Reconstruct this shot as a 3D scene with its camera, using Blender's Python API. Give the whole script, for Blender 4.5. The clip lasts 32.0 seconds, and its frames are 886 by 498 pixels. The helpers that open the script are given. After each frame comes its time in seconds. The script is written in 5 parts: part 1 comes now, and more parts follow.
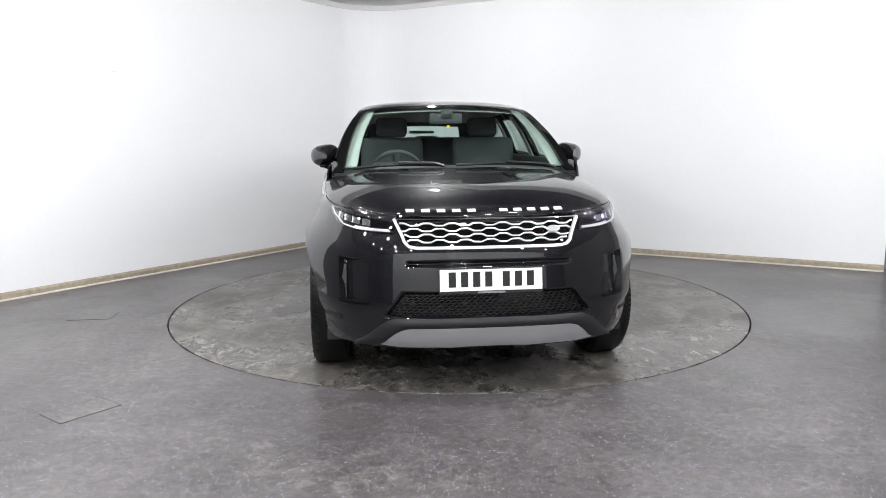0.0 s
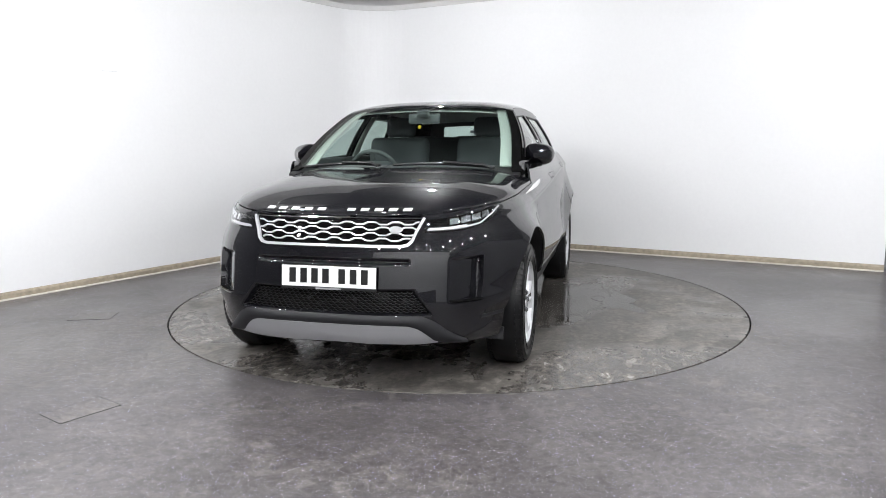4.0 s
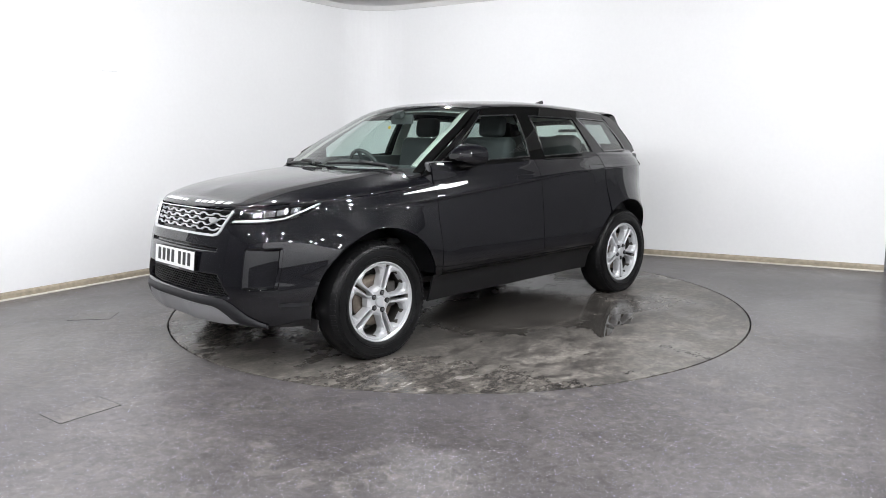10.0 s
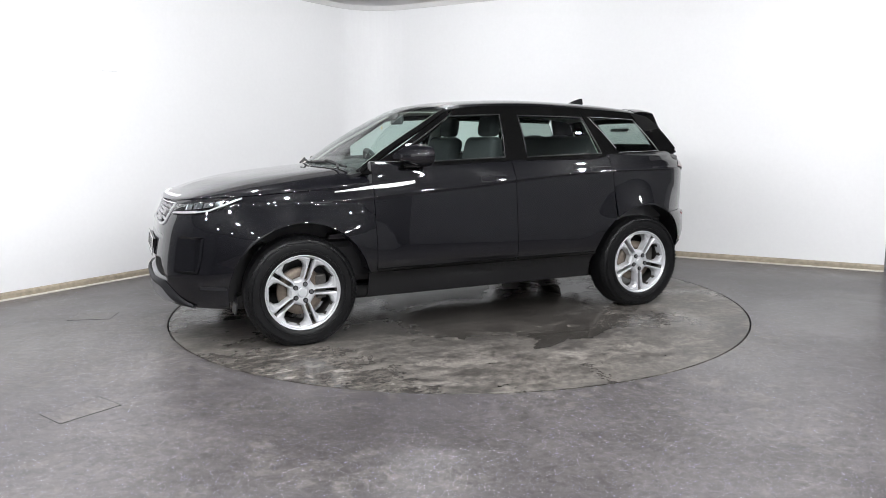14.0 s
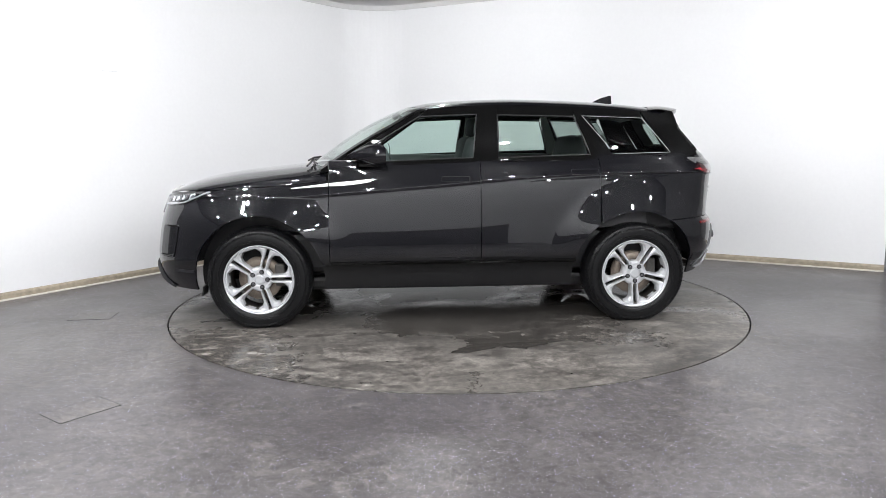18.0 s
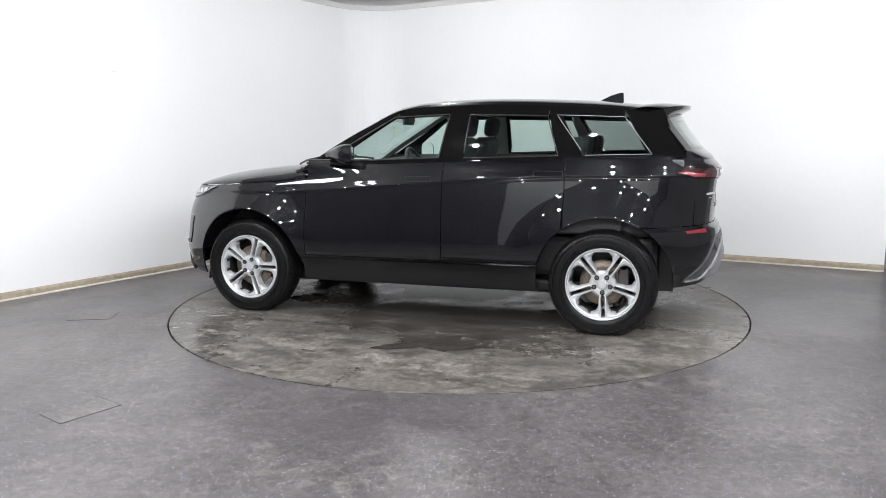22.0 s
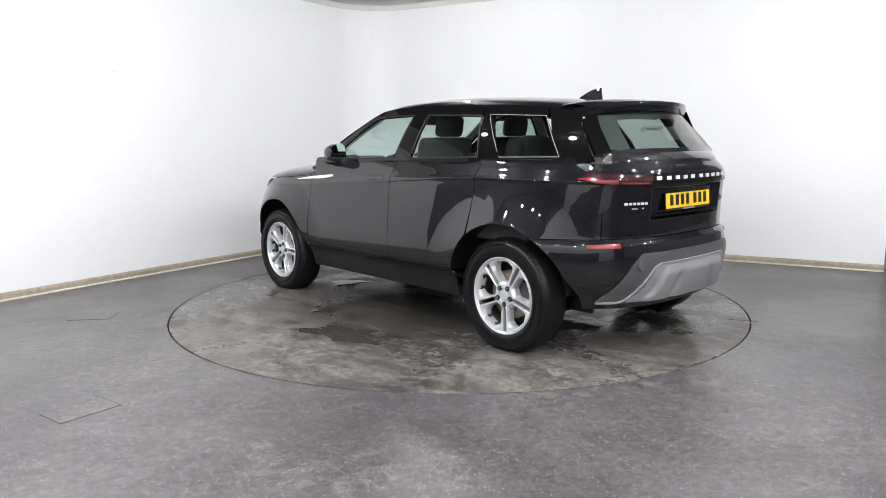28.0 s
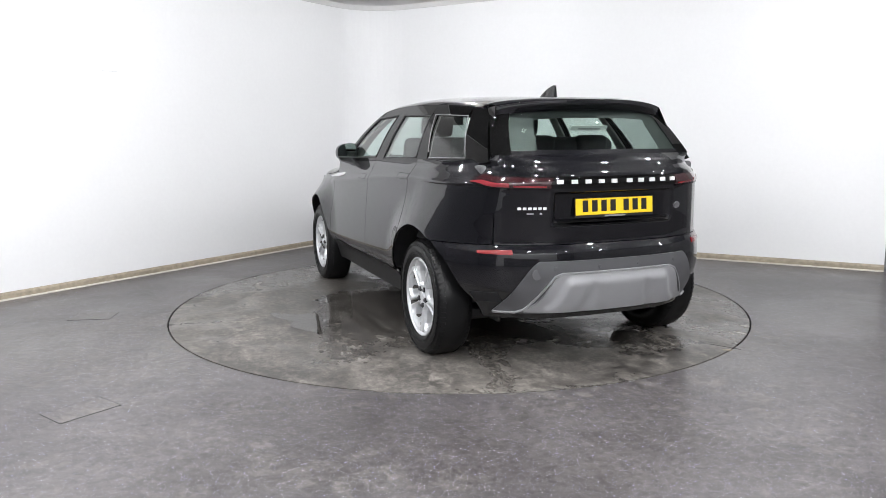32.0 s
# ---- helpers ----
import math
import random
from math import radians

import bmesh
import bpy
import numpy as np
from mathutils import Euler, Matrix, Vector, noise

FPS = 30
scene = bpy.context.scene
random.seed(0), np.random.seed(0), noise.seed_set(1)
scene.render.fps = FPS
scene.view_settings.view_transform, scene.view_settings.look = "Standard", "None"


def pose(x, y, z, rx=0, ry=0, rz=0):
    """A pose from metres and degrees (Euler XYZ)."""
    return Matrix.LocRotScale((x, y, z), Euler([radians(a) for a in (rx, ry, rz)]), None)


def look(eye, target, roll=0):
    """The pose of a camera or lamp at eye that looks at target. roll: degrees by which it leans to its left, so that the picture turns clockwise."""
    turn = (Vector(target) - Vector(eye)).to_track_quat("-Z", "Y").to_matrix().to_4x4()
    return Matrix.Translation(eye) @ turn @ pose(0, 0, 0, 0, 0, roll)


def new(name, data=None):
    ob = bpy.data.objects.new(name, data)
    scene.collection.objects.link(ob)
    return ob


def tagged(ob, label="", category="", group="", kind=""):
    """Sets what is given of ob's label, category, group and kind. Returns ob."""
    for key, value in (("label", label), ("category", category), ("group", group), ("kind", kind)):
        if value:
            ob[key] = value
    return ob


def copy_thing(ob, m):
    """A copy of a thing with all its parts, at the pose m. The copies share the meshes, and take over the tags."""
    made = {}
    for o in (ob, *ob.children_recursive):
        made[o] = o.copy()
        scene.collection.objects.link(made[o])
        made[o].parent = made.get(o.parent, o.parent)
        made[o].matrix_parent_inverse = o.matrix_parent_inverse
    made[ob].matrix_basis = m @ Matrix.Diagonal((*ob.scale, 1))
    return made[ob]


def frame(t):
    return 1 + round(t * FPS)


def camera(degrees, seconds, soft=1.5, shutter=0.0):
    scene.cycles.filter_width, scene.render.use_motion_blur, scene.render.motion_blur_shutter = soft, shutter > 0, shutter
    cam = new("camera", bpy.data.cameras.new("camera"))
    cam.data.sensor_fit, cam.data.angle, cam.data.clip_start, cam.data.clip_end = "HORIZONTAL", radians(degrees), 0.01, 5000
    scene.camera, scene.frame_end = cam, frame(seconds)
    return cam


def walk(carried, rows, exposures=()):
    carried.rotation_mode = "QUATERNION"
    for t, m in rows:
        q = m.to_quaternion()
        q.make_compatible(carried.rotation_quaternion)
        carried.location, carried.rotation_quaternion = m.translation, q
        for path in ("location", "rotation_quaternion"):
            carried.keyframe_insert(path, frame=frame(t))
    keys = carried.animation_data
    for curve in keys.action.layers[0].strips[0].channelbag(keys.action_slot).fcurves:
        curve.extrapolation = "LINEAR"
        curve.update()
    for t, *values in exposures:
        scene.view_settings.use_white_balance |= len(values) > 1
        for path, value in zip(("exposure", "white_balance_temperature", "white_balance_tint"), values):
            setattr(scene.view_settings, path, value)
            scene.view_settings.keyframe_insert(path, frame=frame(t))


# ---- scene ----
# One plan: the turntable's axis is the origin, the camera stands to the south and looks north.
SECONDS = 32.0
EYE = Vector((0.0, -5.920, 1.335))
YAW, PITCH, ROLL = -0.0191, -0.1525, -0.387
cam = camera(62.18, SECONDS, 0.85)
WAY = Vector((math.sin(YAW) * math.cos(PITCH), math.cos(YAW) * math.cos(PITCH), math.sin(PITCH)))
STAND = look(EYE, EYE + WAY, ROLL)
walk(cam, [(0, STAND), (SECONDS, STAND)])

TABLE_R = 2.228
CAR_OFF = (0.110, -0.138)
WB = 2.681


def turn_at(t):
    """Heading of the turntable in degrees at t seconds."""
    return math.degrees(-1.45139 - 0.08966 * t + 0.0000584 * (t - 16) ** 2)


# ---------------------------------------------------------------- world and light
world = bpy.data.worlds.new("room_dark")
scene.world = world
world.use_nodes = True
world.node_tree.nodes["Background"].inputs[0].default_value = (0.6, 0.62, 0.65, 1)
world.node_tree.nodes["Background"].inputs[1].default_value = 0.02
scene.view_settings.exposure = 0.0
LAMP_GLOW = 900.0
CEIL_H = 3.0

# ---------------------------------------------------------------- materials


def mat_new(name):
    m = bpy.data.materials.new(name)
    m.use_nodes = True
    nt = m.node_tree
    return m, nt, nt.nodes["Principled BSDF"]


def node(nt, kind, **sets):
    n = nt.nodes.new(kind)
    for k, v in sets.items():
        n.inputs[k].default_value = v
    return n


def plain(name, col, rough=0.5, metal=0.0, coat=0.0, grain=0.0, grain_scale=200.0, bump=0.0, spec=0.5):
    """A principled surface with a little grain in tone and relief."""
    m, nt, b = mat_new(name)
    b.inputs["Base Color"].default_value = (*col, 1)
    b.inputs["Roughness"].default_value = rough
    b.inputs["Metallic"].default_value = metal
    b.inputs["Coat Weight"].default_value = coat
    b.inputs["Coat Roughness"].default_value = 0.015
    b.inputs["Coat IOR"].default_value = 1.56
    b.inputs["Specular IOR Level"].default_value = spec
    if grain or bump:
        tc = nt.nodes.new("ShaderNodeTexCoord")
        n = node(nt, "ShaderNodeTexNoise", Scale=grain_scale, Detail=4.0)
        nt.links.new(tc.outputs["Object"], n.inputs["Vector"])
        if grain:
            big = node(nt, "ShaderNodeTexNoise", Scale=grain_scale * 0.03, Detail=3.0)
            nt.links.new(tc.outputs["Object"], big.inputs["Vector"])
            mix = nt.nodes.new("ShaderNodeMath")
            mix.operation = "MULTIPLY_ADD"
            mix.inputs[1].default_value = 0.5
            nt.links.new(n.outputs["Fac"], mix.inputs[0])
            half = nt.nodes.new("ShaderNodeMath")
            half.operation = "MULTIPLY"
            half.inputs[1].default_value = 0.5
            nt.links.new(big.outputs["Fac"], half.inputs[0])
            nt.links.new(half.outputs[0], mix.inputs[2])
            ramp = nt.nodes.new("ShaderNodeValToRGB")
            ramp.color_ramp.elements[0].position = 0.3
            ramp.color_ramp.elements[1].position = 0.7
            ramp.color_ramp.elements[0].color = (*[c * (1 - grain) for c in col], 1)
            ramp.color_ramp.elements[1].color = (*[min(1, c * (1 + grain)) for c in col], 1)
            nt.links.new(mix.outputs[0], ramp.inputs[0])
            nt.links.new(ramp.outputs[0], b.inputs["Base Color"])
        if bump:
            bp = node(nt, "ShaderNodeBump", Strength=bump, Distance=0.004)
            nt.links.new(n.outputs["Fac"], bp.inputs["Height"])
            nt.links.new(bp.outputs[0], b.inputs["Normal"])
    return m


def glow(name, col, strength):
    m, nt, b = mat_new(name)
    b.inputs["Base Color"].default_value = (*col, 1)
    b.inputs["Emission Color"].default_value = (*col, 1)
    b.inputs["Emission Strength"].default_value = strength
    return m


def pane_mat(name, tint, gloss_col=(1, 1, 1)):
    """Thin glass: tinted straight-through light with a Fresnel gloss on top."""
    m = bpy.data.materials.new(name)
    m.use_nodes = True
    nt = m.node_tree
    nt.nodes.clear()
    out = nt.nodes.new("ShaderNodeOutputMaterial")
    tr = nt.nodes.new("ShaderNodeBsdfTransparent")
    tr.inputs[0].default_value = (*tint, 1)
    gl = nt.nodes.new("ShaderNodeBsdfGlossy")
    gl.inputs[0].default_value = (*gloss_col, 1)
    gl.inputs["Roughness"].default_value = 0.01
    lw = node(nt, "ShaderNodeLayerWeight", Blend=0.5)
    grazing = nt.nodes.new("ShaderNodeMath")
    grazing.operation = "POWER"
    grazing.inputs[1].default_value = 4.0
    nt.links.new(lw.outputs["Facing"], grazing.inputs[0])
    fr = nt.nodes.new("ShaderNodeMath")
    fr.operation = "MULTIPLY_ADD"
    fr.inputs[1].default_value, fr.inputs[2].default_value = 0.85, 0.05
    nt.links.new(grazing.outputs[0], fr.inputs[0])
    mix = nt.nodes.new("ShaderNodeMixShader")
    nt.links.new(fr.outputs[0], mix.inputs[0])
    nt.links.new(tr.outputs[0], mix.inputs[1])
    nt.links.new(gl.outputs[0], mix.inputs[2])
    nt.links.new(mix.outputs[0], out.inputs[0])
    return m


def ramp_node(nt, src, p0, p1, c0=(0, 0, 0), c1=(1, 1, 1)):
    r = nt.nodes.new("ShaderNodeValToRGB")
    r.color_ramp.elements[0].position, r.color_ramp.elements[1].position = p0, p1
    r.color_ramp.elements[0].color, r.color_ramp.elements[1].color = (*c0, 1), (*c1, 1)
    nt.links.new(src, r.inputs[0])
    return r.outputs[0]


def mix_node(nt, fac, a, b, mode="MIX"):
    m = nt.nodes.new("ShaderNodeMixRGB")
    m.blend_type = mode
    for k, v in enumerate((fac, a, b)):
        if isinstance(v, (int, float)):
            m.inputs[k].default_value = v
        elif isinstance(v, tuple):
            m.inputs[k].default_value = (*v, 1)
        else:
            nt.links.new(v, m.inputs[k])
    return m.outputs[0]


def math_node(nt, op, a, b):
    m = nt.nodes.new("ShaderNodeMath")
    m.operation = op
    for k, v in enumerate((a, b)):
        if isinstance(v, (int, float)):
            m.inputs[k].default_value = v
        else:
            nt.links.new(v, m.inputs[k])
    return m.outputs[0]


def floor_mat(name, dark, base, light, speck, scuff, rough):
    """Dark vinyl or painted screed: mottling at several scales, pale worn scuffs, glitter flecks, wet glossy patches.
    Dried splashes lie round the turntable's rim and over one trodden sheet of the vinyl."""
    m, nt, b = mat_new(name)
    L = nt.links
    tc = nt.nodes.new("ShaderNodeTexCoord")

    def noise_at(scale, detail, rough_=0.6, dist=0.0, move=(0, 0, 0), stretch=(1, 1, 1)):
        mp = nt.nodes.new("ShaderNodeMapping")
        mp.inputs["Location"].default_value = move
        mp.inputs["Scale"].default_value = stretch
        L.new(tc.outputs["Object"], mp.inputs["Vector"])
        n = node(nt, "ShaderNodeTexNoise", Scale=scale, Detail=detail, Roughness=rough_, Distortion=dist)
        L.new(mp.outputs[0], n.inputs["Vector"])
        return n.outputs["Fac"]

    big = noise_at(0.8, 5.0, 0.6, 0.3)
    mid = noise_at(7.0, 10.0, 0.74, 0.9, (3, 1, 0))
    streak = noise_at(3.4, 9.0, 0.74, 0.5, (0, 5, 0), (0.7, 1.3, 1))
    small = noise_at(24.0, 6.0, 0.7, 0.6, (2, 9, 0))
    fine = noise_at(140.0, 3.0)
    grit = noise_at(420.0, 2.0)
    col = ramp_node(nt, big, 0.36, 0.62, dark, base)
    stain = ramp_node(nt, noise_at(1.9, 8.0, 0.7, 0.7, (9, 3, 0)), 0.50, 0.60)
    col = mix_node(nt, math_node(nt, "MULTIPLY", stain, 0.5), col, tuple(c * 0.8 for c in dark))
    worn = ramp_node(nt, mid, scuff[0], scuff[0] + scuff[1])
    brush = ramp_node(nt, streak, 0.46, 0.56)
    area = ramp_node(nt, noise_at(0.7, 3.0, 0.5, 0.0, (1.7, 4.4, 0)), 0.42, 0.58)
    amount = math_node(nt, "MULTIPLY", math_node(nt, "MULTIPLY", worn, brush), math_node(nt, "ADD", math_node(nt, "MULTIPLY", area, 0.75), 0.15))
    away = nt.nodes.new("ShaderNodeVectorMath")
    away.operation = "LENGTH"
    L.new(tc.outputs["Object"], away.inputs[0])
    far_off = math_node(nt, "DIVIDE", away.outputs["Value"], 5.0)
    blots = ramp_node(nt, noise_at(11.0, 5.0, 0.62, 0.2, (4, 7, 0)), 0.53, 0.60)
    if speck:
        splash = math_node(nt, "MULTIPLY", ramp_node(nt, far_off, 0.45, 0.53, (1, 1, 1), (0, 0, 0)), ramp_node(nt, noise_at(1.3, 3.0, 0.5, 0.0, (6, 2, 0)), 0.44, 0.56))
        sheet = nt.nodes.new("ShaderNodeVectorMath")
        sheet.operation = "DOT_PRODUCT"
        sheet.inputs[1].default_value = (-0.5, 0.86, 0.0)
        L.new(tc.outputs["Object"], sheet.inputs[0])
        across = math_node(nt, "ABSOLUTE", sheet.outputs["Value"], 0.0)
        trodden = ramp_node(nt, across, 0.70, 0.80, (1, 1, 1), (0, 0, 0))
        flecks = ramp_node(nt, noise_at(17.0, 7.0, 0.72, 0.4, (1, 8, 0), (0.6, 1.2, 1)), 0.48, 0.60)
        amount = math_node(nt, "MAXIMUM", math_node(nt, "MULTIPLY", amount, 0.6), math_node(nt, "MULTIPLY", math_node(nt, "MULTIPLY", trodden, flecks), 0.55))
        amount = math_node(nt, "MAXIMUM", amount, math_node(nt, "MULTIPLY", math_node(nt, "MULTIPLY", splash, blots), 0.9))
    else:
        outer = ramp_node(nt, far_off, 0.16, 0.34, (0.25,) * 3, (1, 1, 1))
        streaks = ramp_node(nt, noise_at(6.5, 10.0, 0.72, 0.25, (2, 6, 0), (0.75, 1.25, 1)), 0.48, 0.62)
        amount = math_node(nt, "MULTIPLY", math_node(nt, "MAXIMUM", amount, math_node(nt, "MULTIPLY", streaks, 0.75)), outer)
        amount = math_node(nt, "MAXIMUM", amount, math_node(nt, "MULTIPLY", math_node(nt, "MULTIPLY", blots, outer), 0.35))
        # darker and smoother towards the turntable's middle
        centre_mask = ramp_node(nt, far_off, 0.17, 0.33, (0.6,) * 3, (0, 0, 0))
        col = mix_node(nt, centre_mask, col, tuple(c * 0.55 for c in dark))
    col = mix_node(nt, amount, col, light)
    col = mix_node(nt, 0.45, col, ramp_node(nt, small, 0.3, 0.7), "OVERLAY")
    col = mix_node(nt, 0.30, col, fine, "OVERLAY")
    col = mix_node(nt, 0.45, col, ramp_node(nt, grit, 0.3, 0.7), "OVERLAY")
    if speck:
        for scale, size, keep, full in ((120.0, 0.20, 0.35, 0.40), (56.0, 0.13, 0.40, speck)):
            vor = node(nt, "ShaderNodeTexVoronoi", Scale=scale)
            L.new(tc.outputs["Object"], vor.inputs["Vector"])
            dot = ramp_node(nt, vor.outputs["Distance"], size * 0.75, size * 1.3, (1, 1, 1), (0, 0, 0))
            sep = nt.nodes.new("ShaderNodeSeparateColor")
            L.new(vor.outputs["Color"], sep.inputs[0])
            pick = ramp_node(nt, sep.outputs[0], keep, keep + 0.3)
            fac = math_node(nt, "MULTIPLY", math_node(nt, "MULTIPLY", dot, pick), full)
            tone = mix_node(nt, sep.outputs[1], (0.42, 0.42, 0.85), (0.95, 0.92, 0.95))
            col = mix_node(nt, fac, col, tone)
    L.new(col, b.inputs["Base Color"])
    wet = noise_at(0.95, 6.0, 0.58, 0.4, (7.3, 2.1, 0))
    r = ramp_node(nt, wet, rough[0], rough[1], (rough[2],) * 3, (rough[3],) * 3)
    r = math_node(nt, "ADD", r, math_node(nt, "MULTIPLY", amount, 0.18))
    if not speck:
        r = math_node(nt, "SUBTRACT", r, math_node(nt, "MULTIPLY", centre_mask, 0.18))
    L.new(r, b.inputs["Roughness"])
    bp = node(nt, "ShaderNodeBump", Strength=0.10, Distance=0.002)
    L.new(fine, bp.inputs["Height"])
    L.new(bp.outputs[0], b.inputs["Normal"])
    return m


M_WALL = plain("white_wall_paint", (0.78, 0.78, 0.785), 0.55, grain=0.02, grain_scale=30, bump=0.05)
M_BACK = plain("grey_wall_paint", (0.60, 0.60, 0.61), 0.6, grain=0.05, grain_scale=30, bump=0.05)
M_DARKWALL = plain("unseen_dark_backdrop", (0.09, 0.09, 0.095), 0.8, grain=0.2, grain_scale=20, bump=0.1)
M_GREYWALL = plain("grey_side_wall", (0.22, 0.22, 0.225), 0.8, grain=0.15, grain_scale=20, bump=0.1)
M_CEIL = plain("ceiling_paint", (0.62, 0.615, 0.61), 0.8, grain=0.05, grain_scale=20, bump=0.05)
M_CEILDARK = plain("dark_ceiling_paint", (0.07, 0.07, 0.073), 0.8, grain=0.08, grain_scale=20, bump=0.05)
M_BEAD = plain("pale_sealant", (0.55, 0.52, 0.46), 0.6, grain=0.25, grain_scale=30, bump=0.1)
M_SKIRT = plain("worn_beige_skirting", (0.31, 0.265, 0.20), 0.6, grain=0.35, grain_scale=25, bump=0.2)
M_FLOOR = floor_mat("speckled_vinyl", (0.061, 0.055, 0.055), (0.096, 0.088, 0.088), (0.19, 0.176, 0.163), 0.95, (0.50, 0.05), (0.40, 0.62, 0.40, 0.30))
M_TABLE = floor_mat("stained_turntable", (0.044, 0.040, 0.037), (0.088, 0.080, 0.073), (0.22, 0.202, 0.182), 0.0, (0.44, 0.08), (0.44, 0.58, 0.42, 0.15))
M_WATER = plain("standing_water", (0.046, 0.042, 0.038), 0.035, spec=0.5)
M_GAP = plain("dark_gap", (0.012, 0.012, 0.012), 0.8)
M_LAMP = glow("lamp_glow", (0.97, 0.98, 1.0), LAMP_GLOW)
M_WHITE = plain("white_plastic", (0.8, 0.8, 0.8), 0.4)
M_PAINT = plain("black_metallic_car_paint", (0.0035, 0.0035, 0.0050), 0.36, 0.0, 1.0, spec=0.07)
M_TRIM = plain("matt_black_plastic", (0.008, 0.008, 0.009), 0.4, grain=0.2, grain_scale=400, bump=0.06)
M_GLOSSTRIM = plain("gloss_black_trim", (0.004, 0.004, 0.004), 0.12, coat=0.7, spec=0.0)
M_RUBBER = plain("tyre_rubber", (0.007, 0.007, 0.0075), 0.34, grain=0.25, grain_scale=120, bump=0.08, spec=0.2)
M_ALLOY = plain("silver_alloy", (0.60, 0.61, 0.63), 0.33, 0.45, 0.5, grain=0.03, grain_scale=300)
M_DARKMETAL = plain("dark_metal", (0.09, 0.085, 0.08), 0.5, 0.7, grain=0.3, grain_scale=80)
M_DISC = plain("worn_brake_disc", (0.20, 0.165, 0.135), 0.45, 0.6, grain=0.3, grain_scale=80)
M_BRIGHT = plain("bright_silver_plastic", (0.60, 0.60, 0.62), 0.22, 0.4, 0.5)
M_CHROME = plain("bright_chrome", (0.8, 0.8, 0.82), 0.08, 1.0)
M_SILVER = plain("satin_silver_plastic", (0.30, 0.30, 0.31), 0.42, 0.3, grain=0.05, grain_scale=300)
M_CHARCOAL = plain("charcoal_lip_plastic", (0.016, 0.016, 0.018), 0.5, grain=0.06, grain_scale=300, spec=0.3)
M_GREYTRIM = plain("grey_skid_plastic", (0.085, 0.085, 0.09), 0.4, 0.1, grain=0.06, grain_scale=300)
M_PLATE_W = plain("white_plate", (0.8, 0.8, 0.79), 0.3, grain=0.02, grain_scale=60)
M_PLATE_Y = plain("yellow_plate", (0.85, 0.55, 0.02), 0.3, grain=0.02, grain_scale=60)
M_INK = plain("black_ink", (0.01, 0.01, 0.01), 0.35)
M_LETTER = plain("white_letter", (0.8, 0.8, 0.8), 0.25, 0.3)
M_RED = plain("red_lamp_plastic", (0.22, 0.025, 0.032), 0.1, coat=1.0)
M_REDDARK = plain("smoked_red_lamp", (0.035, 0.010, 0.012), 0.1, coat=1.0)
M_REDGLOW = plain("red_reflector", (0.20, 0.015, 0.02), 0.2, coat=0.6)
M_GLASS = pane_mat("green_tinted_glass", (0.77, 0.875, 0.84))
M_PRIVACY = pane_mat("rear_tinted_glass", (0.70, 0.79, 0.75))
M_QUARTER = pane_mat("dark_tinted_glass", (0.46, 0.52, 0.50))
M_LENS = pane_mat("clear_lens", (0.93, 0.94, 0.95))
M_SEAT = plain("dark_seat_cloth", (0.045, 0.045, 0.049), 0.8, grain=0.25, grain_scale=150, bump=0.2)
M_DASH = plain("dark_dashboard", (0.075, 0.075, 0.078), 0.6, grain=0.2, grain_scale=200, bump=0.1)
M_LINER = plain("pale_headliner", (0.5, 0.5, 0.47), 0.85, grain=0.05, grain_scale=150)
M_MIRROR = plain("mirror_glass", (0.9, 0.92, 0.92), 0.02, 1.0)

# ---------------------------------------------------------------- mesh helpers


def mesh_ob(name, verts, faces, mat, parent=None, label="", smooth=True):
    me = bpy.data.meshes.new(name)
    me.from_pydata([tuple(v) for v in verts], [], [tuple(f) for f in faces])
    me.materials.append(mat)
    if smooth:
        me.polygons.foreach_set("use_smooth", [True] * len(me.polygons))
    me.update()
    ob = new(name, me)
    if parent:
        ob.parent = parent
    if label:
        ob["label"] = label
    return ob


def part(name, bm, mat, parent, label="", smooth=False):
    me = bpy.data.meshes.new(name)
    bm.to_mesh(me)
    bm.free()
    me.materials.append(mat)
    if smooth:
        me.polygons.foreach_set("use_smooth", [True] * len(me.polygons))
    ob = new(name, me)
    if parent:
        ob.parent = parent
    if label:
        ob["label"] = label
    return ob


def thing(name, label, category, group="", kind=""):
    ob = new(name)
    ob.empty_display_size = 0.1
    return tagged(ob, label, category, group, kind)


def box_bm(sx, sy, sz, m=None, bevel=0.0, seg=2):
    bm = bmesh.new()
    bmesh.ops.create_cube(bm, size=1.0)
    bmesh.ops.scale(bm, vec=(sx, sy, sz), verts=bm.verts)
    if bevel:
        bmesh.ops.bevel(bm, geom=list(bm.edges), offset=bevel, segments=seg, profile=0.5, affect="EDGES")
    if m is not None:
        bmesh.ops.transform(bm, matrix=m, verts=bm.verts)
    return bm


def cyl_bm(r1, r2, h, m=None, seg=24, bevel=0.0):
    bm = bmesh.new()
    bmesh.ops.create_cone(bm, cap_ends=True, segments=seg, radius1=r1, radius2=r2, depth=h)
    if bevel:
        rims = [e for e in bm.edges if abs(e.verts[0].co.z - e.verts[1].co.z) < 1e-6]
        bmesh.ops.bevel(bm, geom=rims, offset=bevel, segments=2, profile=0.5, affect="EDGES")
    if m is not None:
        bmesh.ops.transform(bm, matrix=m, verts=bm.verts)
    return bm


